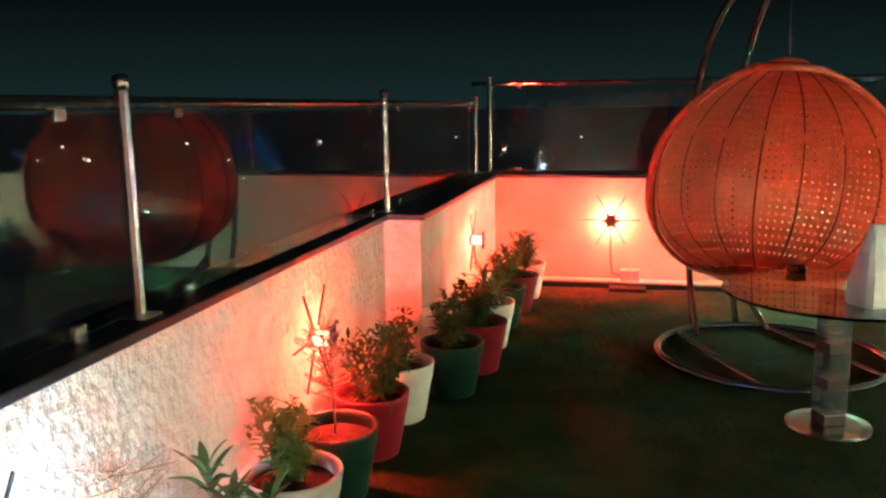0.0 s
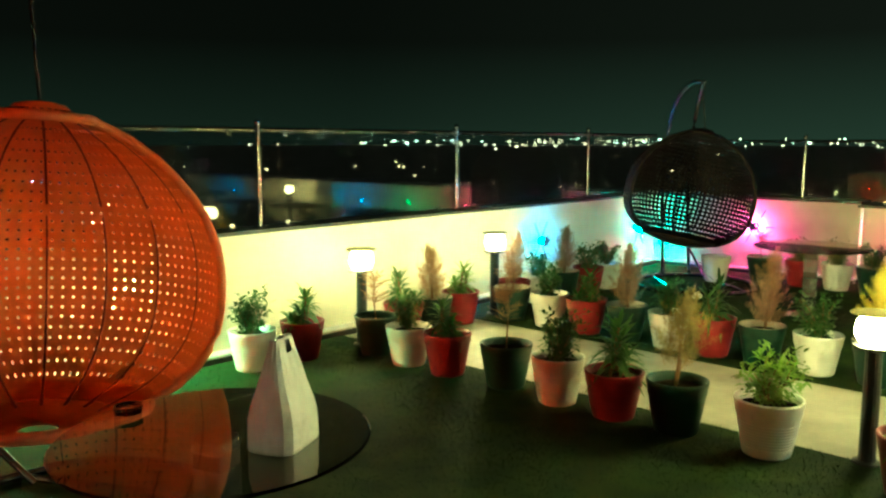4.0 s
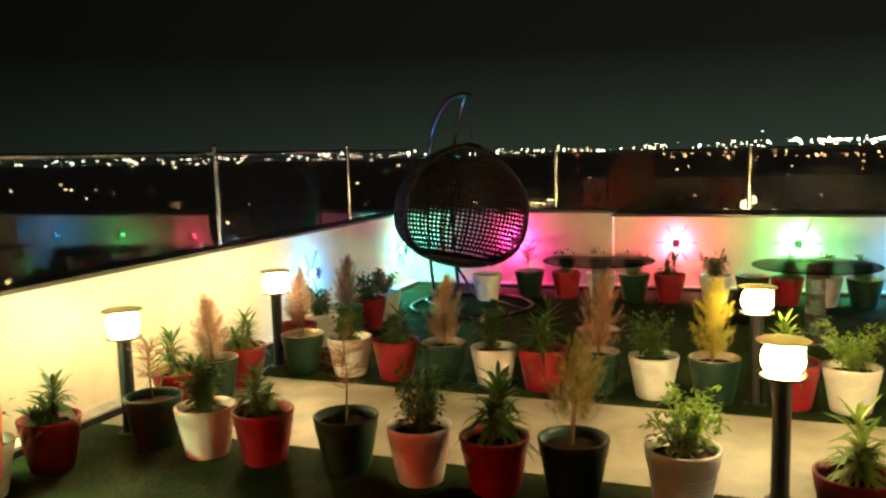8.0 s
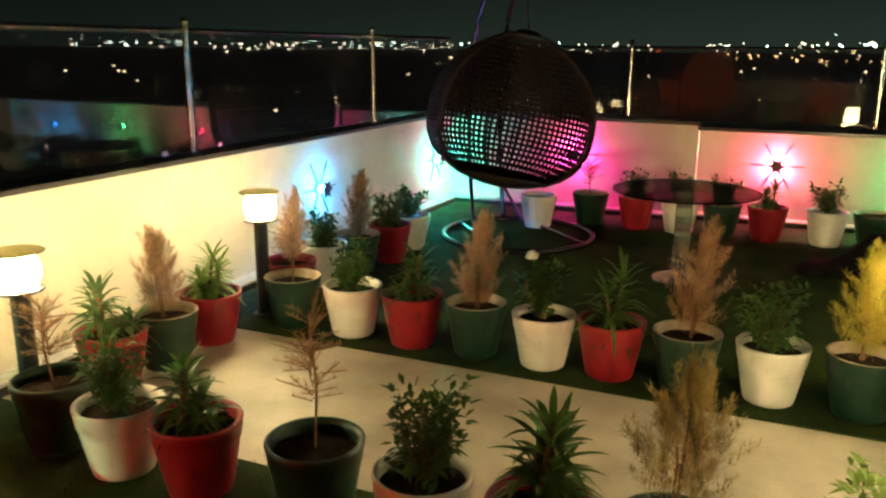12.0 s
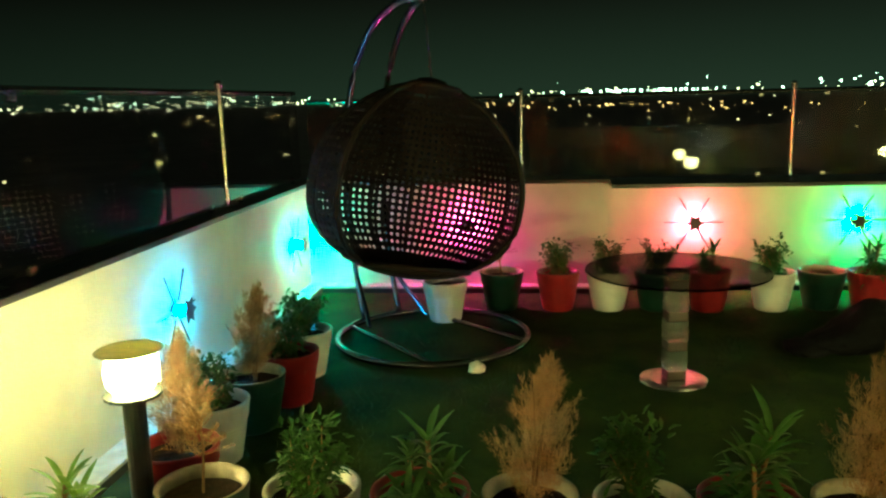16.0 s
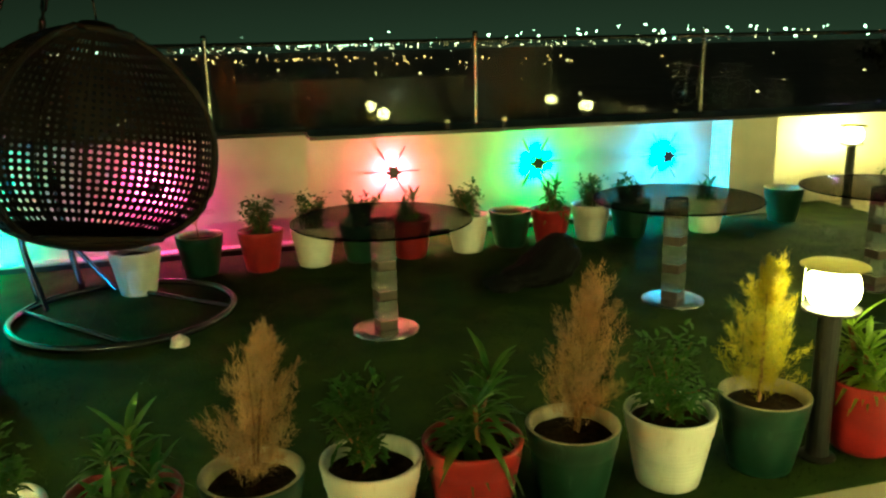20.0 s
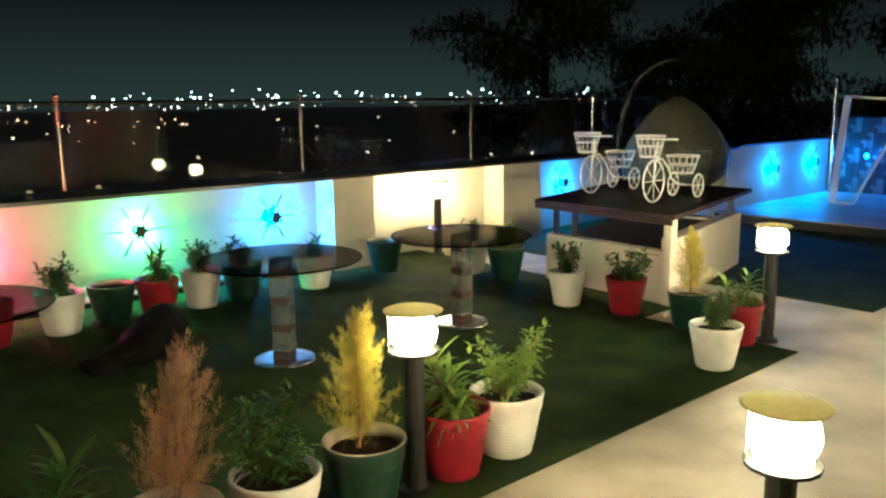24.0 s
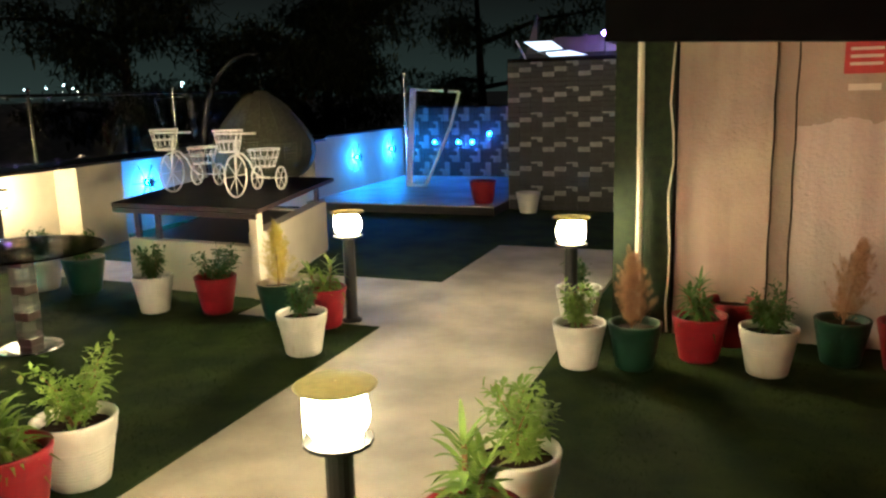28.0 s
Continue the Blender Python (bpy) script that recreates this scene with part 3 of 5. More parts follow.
    lathe(bm, [(max(0.01, R * egg_radius(v, peak)), Z0 + H * v) for v in (0.002, 0.01, 0.02, 0.035, 0.05, 0.068)], 36)
    bowl = part("bottom_bowl", bm, skin, root, smooth=True)
    bowl.modifiers.new("thickness", "SOLIDIFY").thickness = 0.012
    bm = bmesh.new()
    lathe(bm, [(0.12, 1.892), (0.10, 1.912), (0.05, 1.923), (0.005, 1.926)], 20)
    part("crown_cap", bm, skin, root, smooth=True)
    # the basket hangs a little askew
    for hung in root.children:
        hung.matrix_basis = pose(0, 0, 1.65) @ pose(0, 0, 0, lean) @ pose(0, 0, -1.65)
    # stand: floor ring, two bent tubes, feet and hook, turned on its own
    base = part("floor_ring", tube(bmesh.new(), [(0.71 * math.cos(2 * math.pi * k / 48), 0.71 * math.sin(2 * math.pi * k / 48), 0.035) for k in range(48)], 0.026, 8, True), tubes, root, smooth=True)
    base.rotation_euler = (0, 0, radians(stand))
    for s in (-1, 1):
        y = 0.17 * s
        pts = [(-0.70, y, 0.05), (-0.80, y, 0.45), (-0.86, y, 1.0), (-0.84, y, 1.5), (-0.72, y * 0.95, 1.95), (-0.50, y * 0.8, 2.28), (-0.22, y * 0.5, 2.45), (0.0, y * 0.15, 2.47)]
        smooth_pts = []
        for a in range(len(pts) - 1):
            p0, p1, p2, p3 = (Vector(pts[max(a - 1, 0)]), Vector(pts[a]), Vector(pts[a + 1]), Vector(pts[min(a + 2, len(pts) - 1)]))
            for q in range(5):
                f = q / 5
                smooth_pts.append(0.5 * ((2 * p1) + (p2 - p0) * f + (2 * p0 - 5 * p1 + 4 * p2 - p3) * f * f + (3 * p1 - p0 - 3 * p2 + p3) * f ** 3))
        smooth_pts.append(Vector(pts[-1]))
        part("stand_tube", tube(bmesh.new(), smooth_pts, 0.024, 8), tubes, base, smooth=True)
        part("brace", tube(bmesh.new(), [(-0.78, y, 0.40), (-0.45, y * 1.6, 0.05)], 0.018, 8), tubes, base)
        part("cross_tube", tube(bmesh.new(), [(-0.62, y * 2.0, 0.035), (0.55, y * 2.4, 0.035)], 0.018, 8), tubes, base)
    part("chain", tube(bmesh.new(), [(0, 0, 2.47), (0.0, -0.27 * math.sin(radians(lean)), 1.925)], 0.008, 6), tubes, base)
    return root

egg_chair((0.375, 5.80), -94, ORANGE_RATTAN, ORANGE_RIB, "orange woven rattan egg chair hanging on a ring stand", DARK_STEEL, stand=27, weave=(27, 56), hole=0.34, lean=-4)
egg_chair((8.24, 6.46), 212, BROWN_RATTAN, BROWN_RATTAN, "dark brown woven rattan egg chair on a ring stand", DARK_STEEL, half=65, stand=12, weave=(26, 52), hole=0.54, lean=-11)
egg_chair((8.95, -4.35), -40, GREY_RATTAN, GREY_RATTAN, "grey-green woven egg chair by the parapet", DARK_STEEL, 0.92, stand=-110, weave=(30, 60), hole=0.36, peak=1.35)


# ---- glass tables ----
def table(at, turn=0.0):
    root = empty("glass_table", (*at, 0), turn, "round smoked glass table on a clear block pedestal", "table", "glass tables on the turf")
    bm = bmesh.new()
    lathe(bm, [(0.545, 0.708), (0.55, 0.712), (0.55, 0.718), (0.545, 0.722)], 64, True)
    part("tabletop", bm, TABLE_GLASS, root)
    bm = bmesh.new()
    lathe(bm, [(0.205, 0.012), (0.21, 0.016), (0.205, 0.026), (0.15, 0.030)], 40, True)
    part("base_plate", bm, STEEL, root, "polished steel base disc")
    for k in range(7):
        z = 0.03 + k * 0.094
        if k % 2 == 0:
            part("dark_block", box((-0.06, -0.06, z + 0.001), (0.06, 0.06, z + 0.060), 0.008), WOOD, root, "dark brown block")
            part("clear_block", box((-0.062, -0.062, z + 0.061), (0.062, 0.062, z + 0.094), 0.006), CLEAR, root, "pale translucent block")
        else:
            part("clear_block", box((-0.062, -0.062, z), (0.062, 0.062, z + 0.094), 0.006), CLEAR, root, "pale translucent block")
    bm = bmesh.new()
    lathe(bm, [(0.075, 0.69), (0.08, 0.694), (0.08, 0.704), (0.075, 0.707)], 24, True)
    part("top_plate", bm, STEEL, root)
    return root

for p, a in (((0.47, 4.65), 20), ((7.38, 4.84), 10), ((7.335, 2.873), 35), ((7.185, 1.365), 5)):
    table(p, a)


# ---- potted plants ----
def leaf_at(verts, faces, base, way, up, length, width, droop=0.0, segs=2):
    """A folded leaf blade from base along way."""
    side = way.cross(up)
    if side.length < 1e-4:
        side = Vector((1, 0, 0))
    side.normalize()
    n = side.cross(way).normalized()
    first = len(verts)
    for i in range(segs + 1):
        f = i / segs
        w = width * math.sin(math.pi * min(0.98, 0.12 + 0.88 * f)) ** 0.8 * 0.5
        c = base + way * (length * f) + Vector((0, 0, -droop * length * f * f))
        verts.extend([c - side * w + n * w * 0.35, c, c + side * w + n * w * 0.35])
    for i in range(segs):
        a = first + i * 3
        faces.append((a, a + 1, a + 4, a + 3))
        faces.append((a + 1, a + 2, a + 5, a + 4))


def random_way(rng, low=-1.0, high=1.0):
    z = rng.uniform(low, high)
    a = rng.uniform(0, 2 * math.pi)
    r = math.sqrt(max(0.0, 1 - z * z))
    return Vector((r * math.cos(a), r * math.sin(a), z))


RIM_R, POT_H = 0.185, 0.315


def pot_profile():
    return [(0.118, 0.0), (0.126, 0.006), (0.132, 0.03), (0.150, 0.12), (0.166, 0.21), (0.1685, 0.225), (0.173, 0.232), (0.180, 0.285), (0.185, 0.306), (0.183, 0.314), (0.174, 0.316), (0.165, 0.310), (0.160, 0.29), (0.156, 0.255)]


POT_MESH = {}
for key, mat in (("white", POT_WHITE), ("red", POT_RED), ("green", POT_GREEN), ("green_rim", POT_GREEN)):
    bm = bmesh.new()
    prof = pot_profile()
    if key == "white":
        ridges = []
        for k in range(9):
            z = 0.045 + k * 0.017
            r = 0.132 + (z - 0.03) * 0.19
            ridges += [(r + 0.0005, z), (r + 0.0005, z + 0.010), (r - 0.0005, z + 0.0125), (r - 0.0005, z + 0.0145)]
        prof = prof[:3] + ridges + prof[4:]
    lathe(bm, prof[:-4] if key == "green" else prof, 36)
    bm.faces.new([v for v in bm.verts if v.co.z < 0.001][::-1])
    POT_MESH[key] = mesh_from("flower_pot", bm, mat, True)
bm = bmesh.new()
lathe(bm, pot_profile()[-5:], 36)
LINING_MESH = mesh_from("pot_lining", bm, LINING, True)
bm = bmesh.new()
lathe(bm, [(0.157, 0.262), (0.11, 0.270), (0.05, 0.276), (0.004, 0.274)], 24)
for v in bm.verts:
    v.co.z += 0.008 * noise.noise(v.co * 30)
SOIL_MESH = mesh_from("soil", bm, SOIL, True)


def bush(root, rng, mat, size=1.0, count=620):
    verts, faces = [], []
    centre = Vector((rng.uniform(-0.02, 0.02), rng.uniform(-0.02, 0.02), 0.42 + 0.05 * size))
    stems = []
    for k in range(9):
        tip = centre + Vector((rng.uniform(-0.15, 0.15), rng.uniform(-0.15, 0.15), rng.uniform(-0.04, 0.12))) * size
        stems.append((Vector((rng.uniform(-0.02, 0.02), rng.uniform(-0.02, 0.02), 0.27)), tip))
    for a, b in stems:
        mid = (a + b) / 2 + Vector((rng.uniform(-0.03, 0.03), rng.uniform(-0.03, 0.03), 0.02))
        part("stem", tube(bmesh.new(), [a, mid, b], [0.006, 0.004, 0.002], 5), TWIG, root)
        for q in range(count // 9):
            f = rng.uniform(0.25, 1.08)
            p = a.lerp(b, f) + random_way(rng) * rng.uniform(0.01, 0.085) * size
            way = (random_way(rng, -0.3, 0.9) + (p - centre) * 3).normalized()
            leaf_at(verts, faces, p, way, Vector((0, 0, 1)), rng.uniform(0.035, 0.065), rng.uniform(0.018, 0.028), rng.uniform(0, 0.4))
    raw("foliage", verts, faces, mat, root)


def dracaena(root, rng, mat, size=1.0, heads=4):
    """Arching strap leaves in a rosette round each short stem."""
    for h in range(heads):
        foot = Vector((rng.uniform(-0.05, 0.05), rng.uniform(-0.05, 0.05), 0.27))
        top = foot + Vector((rng.uniform(-0.06, 0.06), rng.uniform(-0.06, 0.06), (0.05 + 0.075 * h) * size))
        part("stem", tube(bmesh.new(), [foot, (foot + top) / 2, top], 0.010, 6), TWIG, root)
        for k in range(28):
            f = k / 27
            a = k * 2.4 + rng.uniform(-0.35, 0.35)
            lift = 0.30 + 1.5 * f * f + rng.uniform(-0.15, 0.25)
            way = Vector((math.cos(a), math.sin(a), lift)).normalized()
            base = foot.lerp(top, 0.30 + 0.70 * f)
            verts, faces = [], []
            leaf_at(verts, faces, base, way, Vector((0, 0, 1)), rng.uniform(0.14, 0.23) * size, rng.uniform(0.022, 0.034), rng.uniform(0.45, 1.05) * (1.1 - 0.75 * f), 7)
            raw("leaf", verts, faces, mat, root, smooth=True)


def conifer(root, rng, mat, height=0.5, width=0.13, sprays=104, bare=0.06):
    """A pointed plume of upright feathery sprays round a few thin stems."""
    foot = Vector((rng.uniform(-0.02, 0.02), rng.uniform(-0.02, 0.02), 0.27))
    lean = Vector((rng.uniform(-0.09, 0.09), rng.uniform(-0.09, 0.09), 0))
    for q in range(3):
        a = rng.uniform(0, 6.28)
        out = Vector((math.cos(a), math.sin(a), 0)) * width * 0.30
        top = foot + lean * 0.8 + out + Vector((0, 0, height * 0.78))
        part("stem", tube(bmesh.new(), [foot + out * 0.2, foot.lerp(top, 0.5) - out * 0.2, top], [0.006, 0.004, 0.0015], 5), TWIG, root)
    verts, faces = [], []
    for q in range(sprays):
        f = (q + rng.random()) / sprays
        a = q * 2.4 + rng.uniform(-0.6, 0.6)
        girth = math.sin(math.pi * min(1.0, (0.14 + f) / 0.40) * 0.5) * (1 - f) ** 0.60 + 0.06
        reach = width * 1.35 * girth * rng.uniform(0.30, 1.20)
        high = bare + (height - bare) * (0.16 + 0.84 * f)
        tip = foot + lean * (high / height) ** 1.4 + Vector((reach * math.cos(a), reach * math.sin(a), high + rng.uniform(-0.05, 0.04)))
        low = max(bare * 0.8, high - rng.uniform(0.06, 0.16) * height / 0.5)
        base = foot + lean * (low / height) ** 1.4 + Vector((reach * 0.30 * math.cos(a), reach * 0.30 * math.sin(a), low))
        along = (tip - base).normalized()
        for k in range(84):
            g = rng.uniform(0.05, 1.0)
            p = base.lerp(tip, g) + random_way(rng) * 0.024 * (1.3 - g)
            way = (along * 0.9 + random_way(rng) * 0.75).normalized()
            leaf_at(verts, faces, p, way, Vector((0, 0, 1)), rng.uniform(0.016, 0.034), rng.uniform(0.005, 0.009), 0.0, 1)
    raw("foliage", verts, faces, mat, root)


def sapling(root, rng, mat, height, shoots, reach, needles):
    top = Vector((rng.uniform(-0.05, 0.05), rng.uniform(-0.05, 0.05), 0.27 + height))
    foot = Vector((0, 0, 0.27))
    part("stem", tube(bmesh.new(), [foot, foot.lerp(top, 0.5) + Vector((0.015, -0.01, 0)), top], [0.006, 0.005, 0.002], 5), TWIG, root)
    bm = bmesh.new()
    verts, faces = [], []
    for k in range(shoots):
        b = foot.lerp(top, rng.uniform(0.38, 1.0))
        tip = b + random_way(rng, 0.1, 0.9) * rng.uniform(0.08, reach)
        tube(bm, [b, tip], [0.0025, 0.0012], 4)
        for q in range(needles):
            p = b.lerp(tip, rng.uniform(0.3, 1.0))
            leaf_at(verts, faces, p, random_way(rng, -0.2, 1.0), Vector((0, 0, 1)), rng.uniform(0.014, 0.030), 0.006, 0, 1)
    part("twig_crown", bm, TWIG, root)
    raw("foliage", verts, faces, mat, root)


PLANT_WORDS = {"bush": "leafy green shrub", "light": "bright green leafy shrub", "drac": "strap-leaved dracaena", "dlight": "yellow-green dracaena", "dry": "dried orange conifer", "gold": "golden conifer", "feathery": "feathery tan shrub", "twig": "bare twiggy sapling", "none": "bare soil"}
COUNT = [0]


def potted(x, y, colour, plant, size=1.0, near="on the turf"):
    COUNT[0] += 1
    rng = random.Random(100 + COUNT[0])
    words = {"white": "white glazed", "red": "red painted", "green": "dark green painted"}[colour]
    root = empty("potted_plant", (x, y, 0.012), rng.uniform(0, 360), words + " pot with " + PLANT_WORDS[plant] + " " + near, "potted plant", "potted plants on the terrace")
    pot = new("flower_pot", POT_MESH["green_rim" if colour == "green" and x <= 4.0 else colour])
    pot.parent = root
    s = rng.uniform(0.97, 1.04)
    pot.scale = (s, s, rng.uniform(0.97, 1.04))
    if colour == "green" and x > 4.0:
        lining = new("pot_lining", LINING_MESH)
        lining.parent = pot
        tagged(lining, "bare pale clay inner rim")
    soil = new("soil", SOIL_MESH)
    soil.parent = pot
    if plant == "bush":
        bush(root, rng, LEAF, size)
    elif plant == "light":
        bush(root, rng, LEAF_LIGHT, size)
    elif plant == "drac":
        dracaena(root, rng, STRAP, size)
    elif plant == "dlight":
        dracaena(root, rng, LEAF_LIGHT, size)
    elif plant == "dry":
        conifer(root, rng, THUJA_DRY, 0.58 * size, 0.132 * size)
    elif plant == "gold":
        conifer(root, rng, THUJA_YELLOW, 0.56 * size, 0.132 * size)
    elif plant == "feathery":
        conifer(root, rng, THUJA_TAN, 0.60 * size, 0.165 * size, 90, 0.17)
    elif plant == "twig":
        sapling(root, rng, THUJA_DRY, 0.50 * size, 58, 0.15, 30)
    return root


BY = {"f": "beside the concrete path", "n": "along the north parapet", "e": "along the east parapet", "w": "along the west parapet", "s": "by the house wall", "b": "beside the plastered box"}
for row, x, y, colour, plant, size in (
    # along the near edge of the path
    ("f", 3.43, 7.00, "green", "twig", 0.8), ("f", 3.39, 6.58, "white", "bush", 0.8), ("f", 3.39, 6.17, "red", "drac", 0.9), ("f", 3.43, 5.64, "green", "twig", 1.1),
    ("f", 3.39, 5.17, "white", "bush", 0.9), ("f", 3.39, 4.74, "red", "drac", 1.15), ("f", 3.41, 4.32, "green", "feathery", 1.0), ("f", 3.43, 3.78, "white", "light", 0.9),
    ("f", 3.33, 3.02, "red", "dlight", 1.0), ("f", 3.32, 2.54, "white", "light", 1.0),
    # along the far edge
    ("f", 5.24, 6.97, "green", "twig", 0.8), ("f", 5.26, 6.54, "white", "bush", 0.8), ("f", 5.25, 6.12, "red", "drac", 0.9), ("f", 5.26, 5.71, "green", "dry", 1.05),
    ("f", 5.26, 5.30, "white", "bush", 0.8), ("f", 5.27, 4.92, "red", "drac", 1.1), ("f", 5.28, 4.52, "green", "dry", 1.1), ("f", 5.29, 4.10, "white", "bush", 0.95),
    ("f", 5.28, 3.68, "green", "gold", 1.1), ("f", 5.29, 3.17, "red", "dlight", 1.0), ("f", 5.29, 2.81, "white", "light", 1.0),
    # under the north parapet
    ("n", 2.47, 7.37, "white", "bush", 0.9), ("n", 2.93, 7.34, "red", "drac", 0.9), ("n", 4.03, 7.28, "red", "drac", 1.0), ("n", 4.36, 7.22, "green", "dry", 0.9),
    ("n", 4.78, 7.25, "red", "dlight", 0.9), ("n", 5.60, 7.24, "red", "dry", 0.9), ("n", 6.12, 7.29, "white", "bush", 0.8), ("n", 6.53, 7.24, "green", "dry", 0.95),
    ("n", 6.92, 7.15, "red", "bush", 0.9), ("n", 7.40, 7.20, "white", "bush", 0.7),
    # under the east parapet
    ("e", 8.75, 6.42, "white", "none", 1), ("e", 9.12, 5.98, "green", "twig", 0.7), ("e", 9.10, 5.51, "red", "bush", 0.8), ("e", 9.12, 5.09, "white", "bush", 0.8),
    ("e", 9.12, 4.70, "green", "bush", 0.7), ("e", 9.10, 4.29, "red", "drac", 0.8), ("e", 9.13, 3.78, "white", "bush", 0.8), ("e", 9.18, 3.38, "green", "none", 1),
    ("e", 9.16, 3.01, "red", "drac", 0.9), ("e", 9.17, 2.62, "white", "bush", 0.7), ("e", 9.17, 2.23, "green", "bush", 0.7), ("e", 9.10, 1.51, "white", "drac", 0.7),
    ("e", 9.22, 0.58, "green", "none", 1), ("e", 8.55, -0.02, "white", "bush", 0.7), ("e", 8.07, -0.04, "green", "bush", 0.6),
    # round the box
    ("b", 6.99, 0.32, "white", "bush", 0.7), ("b", 6.47, 0.20, "red", "bush", 0.9), ("b", 5.89, 0.20, "green", "gold", 1.0), ("b", 5.26, 0.90, "white", "bush", 0.6), ("b", 5.43, 0.30, "red", "dlight", 0.9),
    # by the house
    ("s", 3.46, 0.62, "white", "light", 0.7), ("s", 3.13, 0.55, "green", "dry", 0.9), ("s", 2.77, 0.28, "red", "drac", 0.9), ("s", 2.59, -0.10, "red", "none", 1), ("s", 2.37, 0.43, "white", "bush", 0.8),
    ("s", 1.95, 0.11, "green", "dry", 1.0), ("s", 1.60, 0.16, "red", "drac", 0.9), ("s", 3.64, -0.25, "white", "bush", 0.6), ("s", 5.40, -5.38, "white", "none", 1),
    # under the west parapet
    ("w", -1.40, 7.22, "white", "bush", 0.8), ("w", -1.42, 6.72, "red", "drac", 0.8), ("w", -1.46, 6.26, "green", "bush", 0.7), ("w", -1.47, 5.72, "white", "drac", 0.9),
    ("w", -1.46, 5.22, "red", "bush", 0.9), ("w", -1.53, 4.78, "green", "bush", 0.7), ("w", -1.72, 4.36, "white", "bush", 0.8), ("w", -1.74, 3.90, "red", "bush", 1.0),
    ("w", -1.76, 3.46, "green", "twig", 0.9), ("w", -1.77, 3.02, "white", "light", 0.8), ("w", -1.76, 2.55, "red", "drac", 0.9), ("w", -1.76, 2.05, "green", "twig", 1.0),
):
    plant_pot = potted(x, y, colour, plant, size, BY[row])
    if row in "sb":
        plant_pot.scale = (0.90, 0.90, 0.92)
potted(6.02, -5.28, "red", "none", 1, "on the stone platform").location.z = 0.142


# ---- plastered box with a slab roof ----
def skew_box(lo, hi, bevel=0.0):
    """The enclosure is not square: its sides run off towards the east."""
    bm = box(lo, hi, bevel)
    for v in bm.verts:
        x, y = v.co.x, v.co.y
        v.co.x, v.co.y = x - 0.24 * (y + 0.10), y - 0.06 * (x - 6.34) - 0.13
    return bm


hutch = empty("plastered_box", (0, 0, 0), 0, "low cream plastered enclosure with a dark slab roof", "enclosure")
part("front_wall", skew_box((6.42, -0.24, 0), (7.80, -0.12, 0.46), 0.004), PLASTER_FINE, hutch)
part("side_wall", skew_box((6.36, -2.20, 0), (6.50, -0.24, 0.56), 0.004), PLASTER_FINE, hutch)
part("side_wall", skew_box((7.68, -2.20, 0), (7.80, -0.24, 0.40), 0.004), PLASTER_FINE, hutch)
part("back_wall", skew_box((6.50, -2.20, 0), (7.68, -2.08, 0.46), 0.004), PLASTER_FINE, hutch)
part("corner_pier", skew_box((6.34, -0.24, 0), (6.42, -0.10, 0.755), 0.004), PLASTER_FINE, hutch)
for x, y in ((7.72, -0.20), (7.48, -0.20), (7.72, -2.14), (6.46, -2.14)):
    part("roof_post", skew_box((x - 0.025, y - 0.025, 0.46), (x + 0.025, y + 0.025, 0.76)), WOOD, hutch)
for k in range(8):
    y = -2.32 + k * 0.2875
    part("roof_plank", skew_box((6.28, y + 0.003, 0.76), (7.90, y + 0.2845, 0.80), 0.004), WOOD, hutch)
part("inner_board", skew_box((6.50, -2.08, 0.425), (7.68, -0.24, 0.445)), WOOD, hutch, "dark board closing the enclosure")
part("fascia", skew_box((6.30, -0.03, 0.715), (7.88, -0.005, 0.76)), WOOD, hutch)


# ---- wire tricycles ----
def wheel(bm, centre, r, thick, spokes):
    c = Vector(centre)
    tube(bm, [c + Vector((r * math.cos(2 * math.pi * k / 24), 0, r * math.sin(2 * math.pi * k / 24))) for k in range(24)], thick, 6, True)
    return bm


